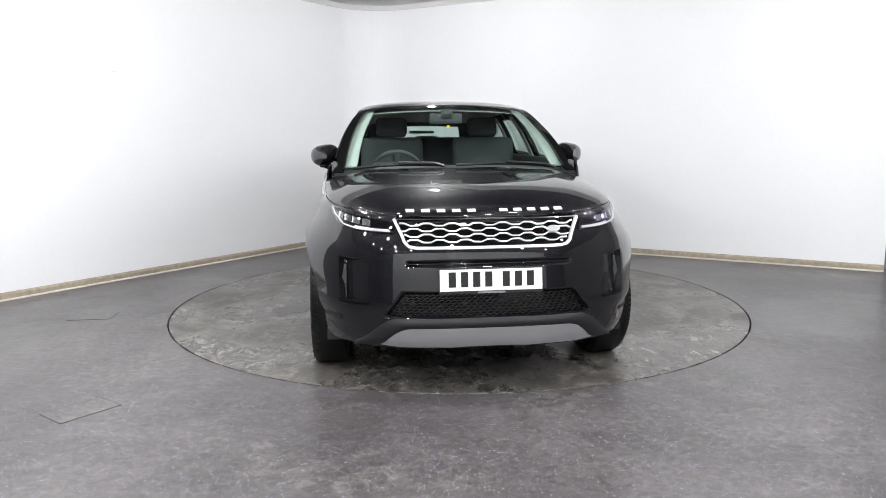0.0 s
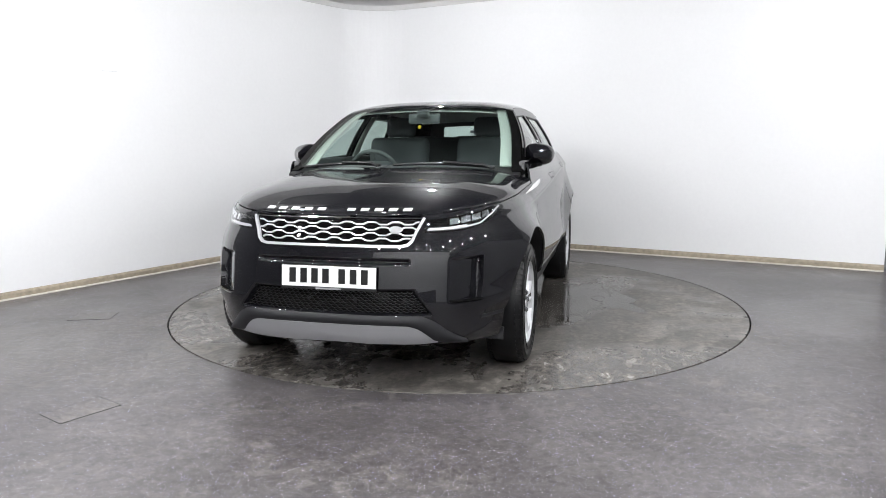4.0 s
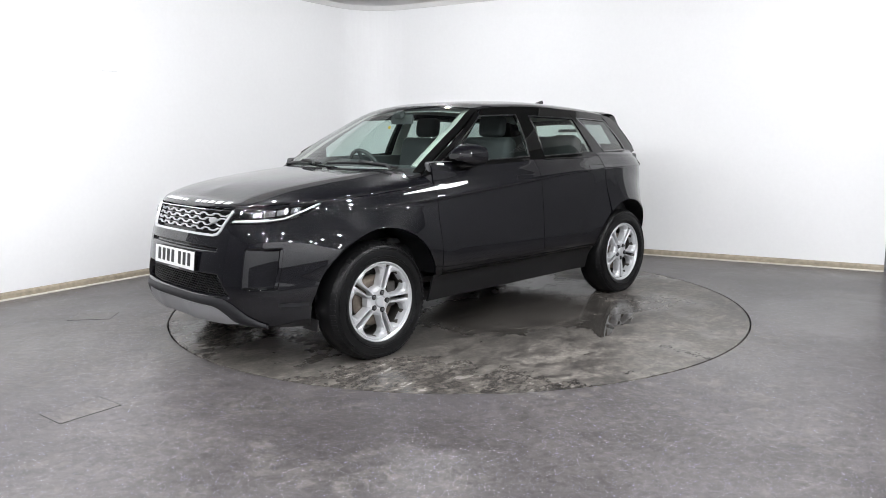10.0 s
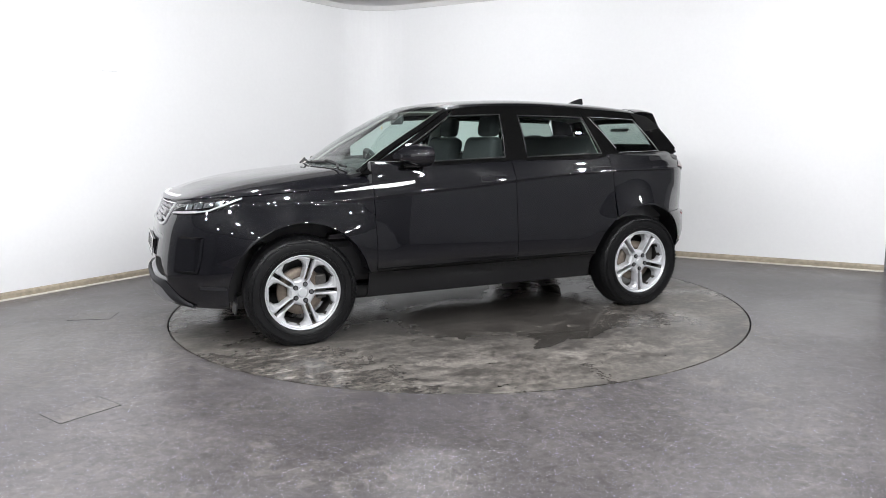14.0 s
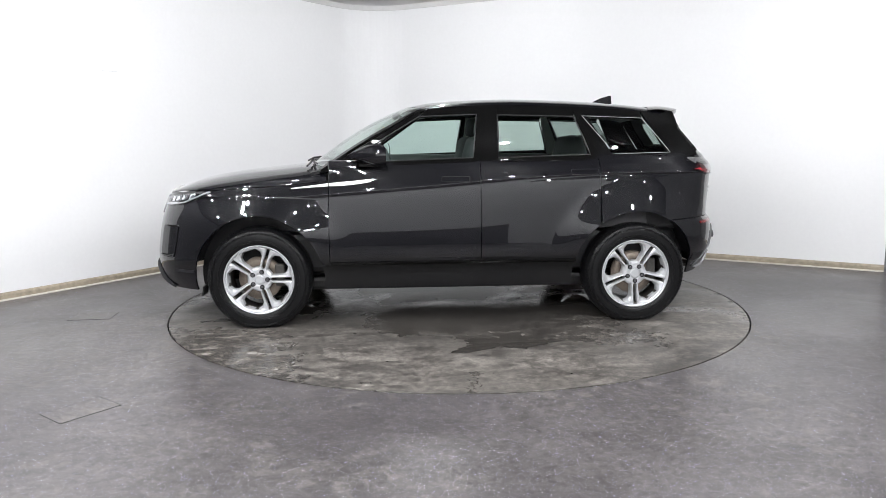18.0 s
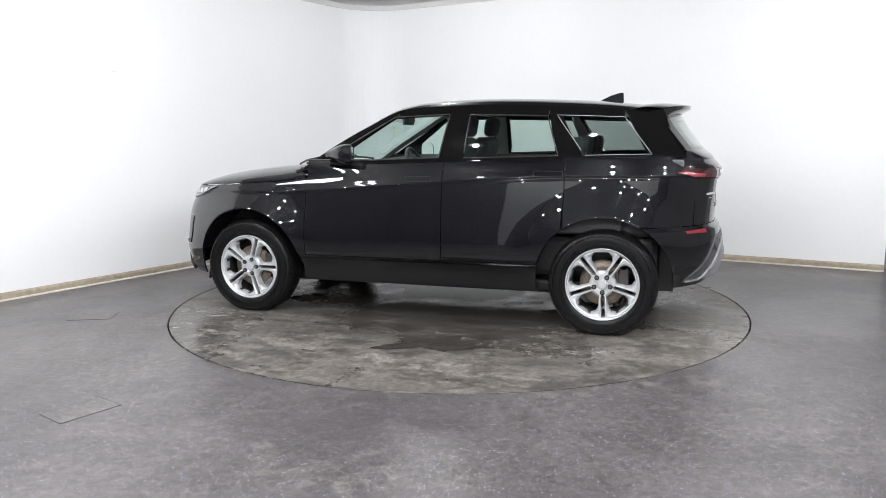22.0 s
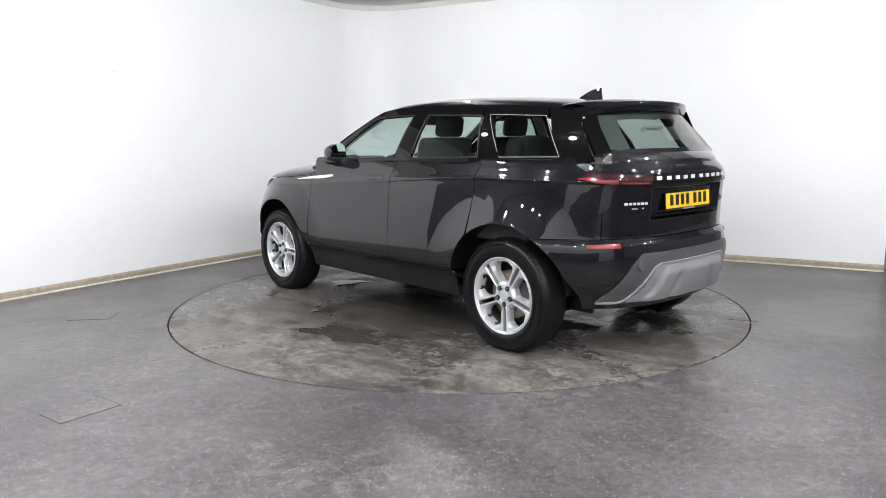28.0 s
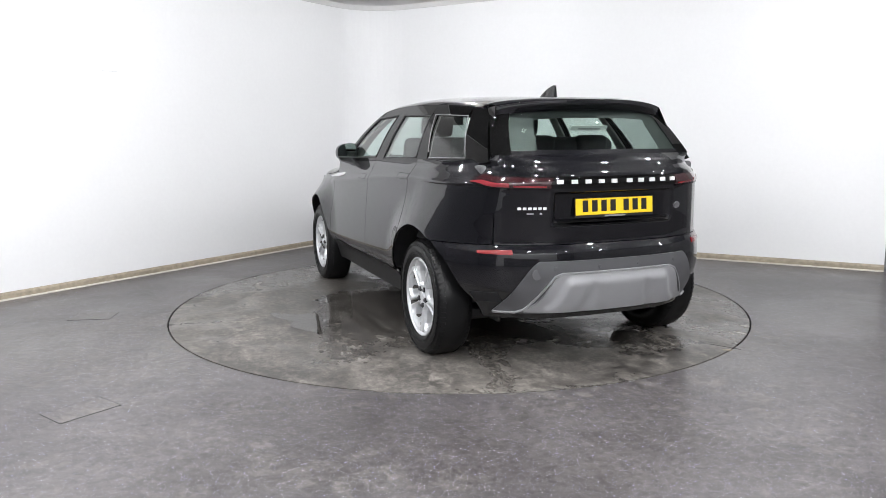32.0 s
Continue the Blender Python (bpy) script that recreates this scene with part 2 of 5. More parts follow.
def lathe(name, prof, mat, parent, seg=64, label="", smooth=True):
    """Turn a closed (r, y) profile round the local y axis."""
    n = len(prof)
    verts, faces = [], []
    for i in range(seg):
        a = 2 * math.pi * i / seg
        for r, y in prof:
            verts.append((r * math.cos(a), y, r * math.sin(a)))
    for i in range(seg):
        j = (i + 1) % seg
        for k in range(n):
            l = (k + 1) % n
            faces.append((i * n + k, i * n + l, j * n + l, j * n + k))
    return mesh_ob(name, verts, faces, mat, parent, label, smooth)


def tab(xs, ys):
    """A smooth (monotone cubic) curve through a short table."""
    xs, ys = np.array(xs, float), np.array(ys, float)
    if xs[0] > xs[-1]:
        xs, ys = xs[::-1], ys[::-1]
    h = np.diff(xs)
    d = np.diff(ys) / h
    m = np.zeros(len(xs))
    m[0], m[-1] = d[0], d[-1]
    for i in range(1, len(xs) - 1):
        if d[i - 1] * d[i] > 0:
            w1, w2 = 2 * h[i] + h[i - 1], h[i] + 2 * h[i - 1]
            m[i] = (w1 + w2) / (w1 / d[i - 1] + w2 / d[i])

    X, Y, M = xs.tolist(), ys.tolist(), m.tolist()
    top = len(X) - 2

    def f(x):
        if x <= X[0]:
            return Y[0]
        if x >= X[-1]:
            return Y[-1]
        i = 0
        while i < top and x > X[i + 1]:
            i += 1
        g = X[i + 1] - X[i]
        t = (x - X[i]) / g
        u = 1 - t
        return (1 + 2 * t) * u * u * Y[i] + t * u * u * g * M[i] + t * t * (3 - 2 * t) * Y[i + 1] - t * t * u * g * M[i + 1]
    return f


def patch(name, F, nu, nv, mat, parent, thick=0.012, label="", flip=False, us=None, vs=None):
    """A curved panel: F(a, b) over the unit square, with its edges folded inwards by thick."""
    us = np.linspace(0, 1, nu + 1) if us is None else us
    vs = np.linspace(0, 1, nv + 1) if vs is None else vs
    nu, nv = len(us) - 1, len(vs) - 1
    P = np.array([[F(a, b) for b in vs] for a in us], float)
    du, dv = np.gradient(P, axis=0), np.gradient(P, axis=1)
    N = np.cross(du, dv)
    N /= np.linalg.norm(N, axis=2, keepdims=True) + 1e-12
    if flip:
        N = -N
    idx = lambda i, j: i * (nv + 1) + j
    verts = [P[i, j] for i in range(nu + 1) for j in range(nv + 1)]
    faces = [(idx(i, j), idx(i + 1, j), idx(i + 1, j + 1), idx(i, j + 1)) for i in range(nu) for j in range(nv)]
    if thick:
        ring = [(i, 0) for i in range(nu)] + [(nu, j) for j in range(nv)] + [(i, nv) for i in range(nu, 0, -1)] + [(0, j) for j in range(nv, 0, -1)]
        o = len(verts)
        for i, j in ring:
            verts.append(P[i, j])
        for i, j in ring:
            verts.append(P[i, j] - N[i, j] * thick)
        k = len(ring)
        for a in range(k):
            b = (a + 1) % k
            faces.append((o + b, o + a, o + k + a, o + k + b))
    if flip:
        faces = [f[::-1] for f in faces]
    return mesh_ob(name, verts, faces, mat, parent, label)


def both(name, F, nu, nv, mat, parent, **kw):
    """The same panel on the car's left side and mirrored on its right."""
    a = patch(name, F, nu, nv, mat, parent, **kw)
    kw2 = dict(kw)
    kw2["flip"] = not kw.get("flip", False)
    b = patch(name, lambda u, v: (F(u, v)[0], -F(u, v)[1], F(u, v)[2]), nu, nv, mat, parent, **kw2)
    return a, b


def sweep(name, pts, prof, mat, parent, label="", closed=False, smooth=True, ups=None):
    """A bar of cross-section prof [(side, out)] along pts; ups: the outward way at each point."""
    pts = [Vector(p) for p in pts]
    n, k = len(pts), len(prof)
    verts, faces = [], []
    for i, p in enumerate(pts):
        if closed:
            tg = (pts[(i + 1) % n] - pts[i - 1]).normalized()
        else:
            tg = (pts[min(i + 1, n - 1)] - pts[max(i - 1, 0)]).normalized()
        up = Vector(ups[i] if ups else (0, 0, 1)).normalized()
        side = up.cross(tg).normalized()
        up = tg.cross(side).normalized()
        for s, o in prof:
            verts.append(p + side * s + up * o)
    m = n if closed else n - 1
    for i in range(m):
        j = (i + 1) % n
        for a in range(k):
            b = (a + 1) % k
            faces.append((i * k + a, j * k + a, j * k + b, i * k + b))
    if not closed:
        faces.append(tuple(range(k - 1, -1, -1)))
        faces.append(tuple((n - 1) * k + a for a in range(k)))
    return mesh_ob(name, verts, faces, mat, parent, label, smooth)


def tube(r, k=8):
    return [(r * math.cos(2 * math.pi * i / k), r * math.sin(2 * math.pi * i / k)) for i in range(k)]


def rect(w, h):
    return [(-w / 2, -h / 2), (w / 2, -h / 2), (w / 2, h / 2), (-w / 2, h / 2)]


# ---------------------------------------------------------------- the room
def arc_corner(p, q, r, radius, n=14):
    """Points that round the corner q of the way p-q-r."""
    p, q, r = Vector(p), Vector(q), Vector(r)
    a, b = (p - q).normalized(), (r - q).normalized()
    half = a.angle(b) / 2
    t = radius / math.tan(half)
    mid = q + (a + b).normalized() * (radius / math.sin(half))
    s, e = q + a * t - mid, q + b * t - mid
    out = []
    for i in range(n + 1):
        f = i / n
        out.append(mid + s.lerp(e, f).normalized() * radius)
    return out


WALL_A = (-4.29, -0.738)
CORNER = (-1.17, 4.04)
WALL_B = (4.16, 1.205)
curve_pts = [Vector(WALL_A)] + arc_corner(WALL_A, CORNER, WALL_B, 0.65) + [Vector(WALL_B)]


def wall_run(name, pts, z0, z1, thick, mat, label, steps=1):
    """A wall of some thickness along a plan line, its inner face on the line (room to the right hand)."""
    pts = [Vector(p) for p in pts]
    n = len(pts)
    outer = []
    for i, p in enumerate(pts):
        t = (pts[min(i + 1, n - 1)] - pts[max(i - 1, 0)]).normalized()
        outer.append(p + Vector((-t.y, t.x)) * thick)
    verts, faces = [], []
    for i in range(n):
        verts += [(*pts[i], z0), (*pts[i], z1), (*outer[i], z0), (*outer[i], z1)]
    for i in range(n - 1):
        a, b = 4 * i, 4 * (i + 1)
        faces += [(a, a + 1, b + 1, b), (a + 3, a + 2, b + 2, b + 3), (a + 1, a + 3, b + 3, b + 1), (a + 2, a, b, b + 2)]
    faces += [(0, 2, 3, 1), (4 * n - 4, 4 * n - 3, 4 * n - 1, 4 * n - 2)]
    return tagged(mesh_ob(name, verts, faces, mat, None, "", smooth=False), label, "wall", kind="structure")


WALL_N = wall_run("wall_north", curve_pts, 0, CEIL_H, 0.15, M_WALL, "white painted studio wall with a rounded corner")
for x0, y0, x1, y1, z in ((-3.23, 0.886, -3.15, 1.007, 1.945), (1.519, 2.61, 1.748, 2.488, 1.926)):
    part("scratch", box_bm(math.hypot(x1 - x0, y1 - y0), 0.004, 0.004, pose((x0 + x1) / 2, (y0 + y1) / 2, z, 0, 0, math.degrees(math.atan2(y1 - y0, x1 - x0)))), M_BACK if x0 < 0 else M_WALL, WALL_N)
# closing walls, unseen but for an edge, toned for what the car reflects
wall_run("wall_east", [(4.16, 1.36), (6.6, 1.36), (6.6, -8.2)], 0, CEIL_H, 0.15, M_GREYWALL, "dark grey wall beyond the studio's open side")
wall_run("wall_south", [(4.4, -8.2), (-3.4, -8.2)], 0, CEIL_H, 0.15, M_BACK, "unseen pale grey painted wall behind the filming place")
wall_run("wall_south_east", [(6.6, -8.2), (4.4, -8.2)], 0, CEIL_H, 0.15, M_DARKWALL, "unseen dark wall beside the filming place, added for dark reflections")
wall_run("wall_south_west", [(-3.4, -8.2), (-6.4, -8.2), (-6.4, -3.97), (-4.29, -0.738)], 0, CEIL_H, 0.15, M_DARKWALL, "unseen dark wall beside the filming place, added for dark reflections")
# unseen slab added so the doors reflect a dark band, its true source unknown
tagged(part("dark_reflection_slab", box_bm(4.4, 0.05, 0.86, pose(0.0, -8.17, 0.43), 0.01), M_DARKWALL, None), "unseen low dark slab, added for the dark band reflected in the car", "wall panel", kind="structure")


def skirting():
    pts = curve_pts
    n = len(pts)
    prof = [(0.001, 0.0), (0.018, 0.0), (0.018, 0.045), (0.013, 0.058), (0.001, 0.066)]
    verts, faces = [], []
    for i, p in enumerate(pts):
        t = (pts[min(i + 1, n - 1)] - pts[max(i - 1, 0)]).normalized()
        inn = Vector((t.y, -t.x))
        for d, z in prof:
            q = p + inn * d
            verts.append((q.x, q.y, z))
    k = len(prof)
    for i in range(n - 1):
        for a in range(k - 1):
            faces.append((i * k + a, i * k + a + 1, (i + 1) * k + a + 1, (i + 1) * k + a))
    faces.append(tuple((n - 1) * k + a for a in range(k)))
    ob = mesh_ob("baseboard", verts, faces, M_SKIRT, smooth=False)
    tagged(ob, "worn beige wooden skirting along the white wall", "skirting", kind="structure")
    bead = []
    for i, p in enumerate(pts):
        t = (pts[min(i + 1, n - 1)] - pts[max(i - 1, 0)]).normalized()
        inn = Vector((t.y, -t.x))
        for d, z in ((0.019, 0.0), (0.032, 0.0), (0.030, 0.008), (0.019, 0.013)):
            q = p + inn * d
            bead.append((q.x, q.y, z))
    bf = [(i * 4 + a, i * 4 + a + 1, (i + 1) * 4 + a + 1, (i + 1) * 4 + a) for i in range(n - 1) for a in range(3)] + [tuple((n - 1) * 4 + a for a in range(4))]
    mesh_ob("sealant_bead", bead, bf, M_BEAD, ob, "pale sealant bead along the floor", smooth=False)


skirting()


def cornice():
    pts = curve_pts
    n = len(pts)
    prof = [(0.0, 2.925), (0.010, 2.928), (0.014, 2.985), (0.03, CEIL_H)]
    verts, faces = [], []
    for i, p in enumerate(pts):
        t = (pts[min(i + 1, n - 1)] - pts[max(i - 1, 0)]).normalized()
        for d, z in prof:
            q = p + Vector((t.y, -t.x)) * d
            verts.append((q.x, q.y, z))
    for i in range(n - 1):
        for a in range(3):
            faces.append((i * 4 + a, i * 4 + a + 1, i * 4 + a + 5, i * 4 + a + 4))
    tagged(mesh_ob("trim", verts, faces, M_CEIL, smooth=False), "narrow off-white strip along the top of the wall", "cornice", kind="structure")


cornice()


def floor_with_hole():
    """The floor round the turntable, as one sheet with a round hole."""
    seg = 128
    verts, faces = [], []
    for i in range(seg):
        a = 2 * math.pi * i / seg
        verts.append(((TABLE_R + 0.012) * math.cos(a), (TABLE_R + 0.012) * math.sin(a), 0))
    for i in range(seg):
        a = 2 * math.pi * i / seg
        c, s = math.cos(a), math.sin(a)
        k = 9.5 / max(abs(c), abs(s))
        verts.append((k * c, k * s, 0))
    for i in range(seg):
        verts.append((verts[i][0], verts[i][1], -0.03))
    for i in range(seg):
        j = (i + 1) % seg
        faces.append((i, seg + i, seg + j, j))
        faces.append((i, j, 2 * seg + j, 2 * seg + i))
    tagged(mesh_ob("floor", verts, faces, M_FLOOR, smooth=False), "dark grey speckled safety vinyl floor", "floor", kind="structure")


floor_with_hole()
pit = cyl_bm(TABLE_R + 0.2, TABLE_R + 0.2, 0.02, pose(0, 0, -0.05), 96)
tagged(part("turntable_pit", pit, M_GAP, None), "dark pit under the turntable", "pit", kind="structure")


def ceiling():
    bm = box_bm(19, 19, 0.2, pose(0, 0, CEIL_H + 0.1))
    tagged(part("ceiling", bm, M_CEILDARK, None), "dark painted ceiling with a pale border", "ceiling", kind="structure")
    verts, n = [], len(curve_pts)
    for i, p in enumerate(curve_pts):
        t = (curve_pts[min(i + 1, n - 1)] - curve_pts[max(i - 1, 0)]).normalized()
        for d in (0.0, 1.0):
            q = p + Vector((t.y, -t.x)) * d
            verts += [(q.x, q.y, CEIL_H - 0.012), (q.x, q.y, CEIL_H + 0.01)]
    faces = []
    for i in range(n - 1):
        a, b = 4 * i, 4 * i + 4
        faces += [(a, b, b + 2, a + 2), (a + 2, b + 2, b + 3, a + 3)]
    tagged(mesh_ob("trim_ceiling", verts, faces, M_CEIL, smooth=False), "off-white ceiling border along the wall", "ceiling border", kind="structure")


ceiling()


def dome_bm(r):
    """A shallow dome that bulges downwards."""
    bm = bmesh.new()
    rings, seg, last = 5, 20, None
    top = bm.verts.new((0, 0, -r * 0.9))
    for i in range(1, rings + 1):
        a = math.radians(90 * i / rings)
        cur = [bm.verts.new((r * math.sin(a) * math.cos(2 * math.pi * k / seg), r * math.sin(a) * math.sin(2 * math.pi * k / seg), -r * 0.9 * math.cos(a))) for k in range(seg)]
        for k in range(seg):
            j = (k + 1) % seg
            if last is None:
                bm.faces.new((top, cur[k], cur[j]))
            else:
                bm.faces.new((last[k], cur[k], cur[j], last[j]))
        last = cur
    bmesh.ops.recalc_face_normals(bm, faces=bm.faces)
    return bm


def downlight():
    t = thing("ceiling_light", "small round white LED ceiling light, out of view, switched on", "ceiling light", "ceiling lights")
    part("bezel", cyl_bm(0.085, 0.078, 0.03, pose(0, 0, -0.014), 28, 0.004), M_WHITE, t)
    dome = dome_bm(0.047)
    bmesh.ops.translate(dome, vec=(0, 0, -0.029), verts=dome.verts)
    part("diffuser", dome, M_LAMP, t, smooth=True)
    return t


DL = downlight()
lamp_at = [(-3.9 + 1.55 * ix, -1.9 - 1.45 * iy) for iy in range(4) for ix in range(6)]
lamp_at = [(x, y) for x, y in lamp_at if y < 1.53 * (x + 3.81) - 1.6]
# added row that brightens the wall behind the filming place
lamp_at += [(-2.7 + 1.35 * k, -7.35) for k in range(6)]
# a row added along each white wall only to brighten it, no lamps known there
for k in range(5):
    lamp_at.append((-1.17 - 0.547 * (1.7 + 1.35 * k) + 0.883 * 2.1, 4.04 - 0.837 * (1.7 + 1.35 * k) - 0.469 * 2.1))
    lamp_at.append((-1.17 - 0.547 * 2.3 + 0.883 * (2.9 + 1.35 * k), 4.04 - 0.837 * 2.3 - 0.469 * (2.9 + 1.35 * k)))
# none hangs over the turntable's middle
lamp_at = [(x, y) for x, y in lamp_at if math.hypot(x, y) > 1.5]
for k, (x, y) in enumerate(lamp_at):
    if k == 0:
        DL.matrix_basis = pose(x, y, CEIL_H)
    else:
        copy_thing(DL, pose(x, y, CEIL_H))


def floor_hatch(x, y, w, l, rz):
    h = thing("floor_hatch", "small dark access cover set flush in the vinyl floor", "access cover", "floor hatches")
    part("frame", box_bm(w + 0.007, l + 0.007, 0.003, pose(0, 0, -0.0004)), M_CHARCOAL, h)
    part("cover", box_bm(w, l, 0.003, pose(0, 0, 0.0003)), M_FLOOR, h)
    h.matrix_basis = pose(x, y, 0, 0, 0, rz)


floor_hatch(-1.874, -2.46, 0.20, 0.30, -36)
floor_hatch(-2.76, -0.53, 0.30, 0.22, 8)

# ---------------------------------------------------------------- turntable
table = thing("turntable", "round dark stained vehicle turntable flush with the floor", "turntable")
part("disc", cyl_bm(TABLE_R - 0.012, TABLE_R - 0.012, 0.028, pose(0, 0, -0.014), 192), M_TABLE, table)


def table_rim():
    n = 192
    prof = [(TABLE_R - 0.012, 0.0005), (TABLE_R - 0.001, 0.0005), (TABLE_R, -0.0015), (TABLE_R, -0.028), (TABLE_R - 0.012, -0.028)]
    k = len(prof)
    verts = [(r * math.cos(2 * math.pi * i / n), r * math.sin(2 * math.pi * i / n), z) for i in range(n) for r, z in prof]
    faces = [(i * k + a, ((i + 1) % n) * k + a, ((i + 1) % n) * k + (a + 1) % k, i * k + (a + 1) % k) for i in range(n) for a in range(k)]
    mesh_ob("steel_edge", verts, faces, M_TABLE, table, "worn steel edge of the turntable", smooth=False)
    part("joint_mark", box_bm(0.20, 0.006, 0.002, pose(-1.93, -1.02, 0.0005, 0, 0, 28)), M_GAP, table)
    part("paint_chip", box_bm(0.05, 0.025, 0.002, pose(-1.99, -0.98, 0.0006, 0, 0, 60), 0.0), M_SKIRT, table)



def puddle(cx, cy, rx, ry, turn, seed):
    n = 64
    verts = [(cx, cy, 0.0016)]
    c, s_ = math.cos(math.radians(turn)), math.sin(math.radians(turn))
    for i in range(n):
        a = 2 * math.pi * i / n
        k = 0.75 + 0.55 * noise.noise((1.5 * math.cos(a) + seed, 1.5 * math.sin(a), seed * 0.7)) + 0.22 * noise.noise((5 * math.cos(a), 5 * math.sin(a) + seed, 2.0))
        x, y = rx * k * math.cos(a), ry * k * math.sin(a)
        verts.append((cx + c * x - s_ * y, cy + s_ * x + c * y, 0.0012))
    mesh_ob("puddle", verts, [(0, i + 1, (i + 1) % n + 1) for i in range(n)], M_WATER, table, "thin puddle of water", smooth=True)


puddle(-0.20, 1.30, 0.38, 0.21, 15, 3.0)
puddle(0.10, -1.30, 0.26, 0.15, -10, 7.0)
puddle(-1.08, 0.03, 0.34, 0.20, 30, 11.0)
puddle(1.22, 0.20, 0.30, 0.16, 60, 15.0)
puddle(0.43, 0.98, 0.16, 0.10, 80, 19.0)
puddle(1.41, -0.48, 0.16, 0.08, 20, 23.0)
puddle(-1.45, -0.55, 0.20, 0.10, -30, 27.0)


table_rim()

# ---------------------------------------------------------------- the car: forms
# car space: x forward, y to its left, z up, origin on the floor midway between the axles
car = thing("car", "black five-door compact sport utility car with silver alloy wheels", "car")
HUB_Z, ARCH_R = 0.345, 0.455
XF, XR = WB / 2, -WB / 2
FA, RA = 1.30, -1.30
QL = 1.20

half_w = tab([0.16, 0.20, 0.25, 0.40, 0.425, 0.45, 0.48, 0.51, 0.55, 0.60, 0.66, 0.75, 0.85, 0.95, 0.985, 1.00, 1.012, 1.04, 1.08, 1.12, 1.18, 1.24],
             [0.76, 0.795, 0.835, 0.888, 0.906, 0.925, 0.939, 0.9445, 0.946, 0.9445, 0.9415, 0.9345, 0.9255, 0.9155, 0.9115, 0.914, 0.911, 0.897, 0.878, 0.858, 0.82, 0.79])
nose_x = tab([0.16, 0.20, 0.25, 0.33, 0.42, 0.50, 0.62, 0.70, 0.784, 0.85, 0.916, 0.96, 1.02],
             [2.00, 2.08, 2.14, 2.185, 2.203, 2.200, 2.184, 2.169, 2.148, 2.125, 2.10, 2.065, 1.98])
tail_x = tab([0.16, 0.20, 0.30, 0.42, 0.60, 0.69, 0.74, 0.90, 1.02, 1.08, 1.12, 1.165, 1.24],
             [-1.90, -1.95, -2.03, -2.08, -2.112, -2.105, -2.068, -2.078, -2.090, -2.099, -2.088, -2.05, -1.99])


def smooth01(t):
    t = min(1.0, max(0.0, t))
    return t * t * (3 - 2 * t)


def lifted(x, z):
    """The height at which the flank's section is read: the shoulder crease climbs to the rear."""
    lift = 0.075 * min(1.0, x) if x > 0 else 0.088 * max(-1.1, x)
    return z + lift * smooth01((z - 0.62) / 0.32) * smooth01((1.165 - z) / 0.16)


def crease_z(x):
    lo, hi = 0.85, 1.15
    for _ in range(24):
        m = (lo + hi) / 2
        if lifted(x, m) < 1.0:
            lo = m
        else:
            hi = m
    return lo


def along(x, lo, hi, b):
    """Height at share b between lo and hi, with close rows about the crease."""
    c = min(crease_z(x), hi - 0.05)
    if b < 0.5:
        return lo + (c - 0.04 - lo) * b / 0.5
    if b < 0.8:
        return c - 0.04 + 0.08 * (b - 0.5) / 0.3
    return c + 0.04 + (hi - c - 0.04) * (b - 0.8) / 0.2


def body_w(x, z):
    """Half width of the flanks; the upper nose draws in."""
    zz = lifted(x, z)
    low = smooth01((0.56 - z) / 0.26) * (0.03 * smooth01((-x - 1.55) / 0.35) - 0.065 * smooth01((x - 1.45) / 0.3))
    low += 0.020 * min(1.0, abs(x) / 1.2) ** 2 * smooth01((1.165 - z) / 0.12)
    return half_w(zz) - low - 0.048 * smooth01((z - 0.74) / 0.22) * smooth01((x - 0.9) / 0.7)


def flare(x, z):
    """Raised bands round the wheel arches."""
    f = 0.0
    for xc, amp in ((XF, 0.060), (XR, 0.060)):
        d = math.hypot(x - xc, (z - HUB_Z) * 0.98)
        f += amp * max(0.0, 1 - max(0.0, d - 0.45) / 0.23) ** 1.5 * (0.25 + 0.75 * smooth01((z - 0.42) / 0.35))
    return f


def ring(q, z):
    """The body's outline at height z. q is x along the flanks; it runs on round the nose to 2.5 and round the tail to -2.5."""
    if q > FA:
        ph = math.radians(90 * max(0.0, FA + QL - q) / QL)
        x = FA + (nose_x(z) - FA) * max(0.0, math.cos(ph)) ** (2 / 2.4)
        k = max(0.0, math.sin(ph))
        y = body_w(x, z) * k ** (2 / 3.2)
    elif q < RA:
        ph = math.radians(90 * max(0.0, q - (RA - QL)) / QL)
        x = RA + (tail_x(z) - RA) * max(0.0, math.cos(ph)) ** (2 / 2.4)
        k = max(0.0, math.sin(ph))
        y = body_w(x, z) * k ** (2 / 3.0)
    else:
        x, y, k = q, body_w(q, z), 1.0
    return Vector((x, y + flare(x, z) * k ** 2, z))


def ring_n(q, z):
    e = 0.004
    a, b = ring(q + e, z) - ring(q - e, z), ring(q, z + e) - ring(q, z - e)
    n = b.cross(a)
    return n.normalized()


def on_ring(q, z, d=0.0):
    """A point on the body, d outwards; q past the centre goes on to the right side."""
    if q > FA + QL:
        p, n = ring(2 * (FA + QL) - q, z), ring_n(2 * (FA + QL) - q, z)
        return Vector((p.x + n.x * d, -(p.y + n.y * d), p.z + n.z * d))
    if q < RA - QL:
        p, n = ring(2 * (RA - QL) - q, z), ring_n(2 * (RA - QL) - q, z)
        return Vector((p.x + n.x * d, -(p.y + n.y * d), p.z + n.z * d))
    return ring(q, z) + ring_n(q, z) * d


def q_solve(y, z, mid, side):
    """The q at which the outline is y from the middle, on the nose (mid > 0) or the tail."""
    lo, hi = mid, side
    for _ in range(30):
        m = (lo + hi) / 2
        if ring(m, z).y < abs(y):
            lo = m
        else:
            hi = m
    q = (lo + hi) / 2
    return q if y >= 0 else 2 * mid - q


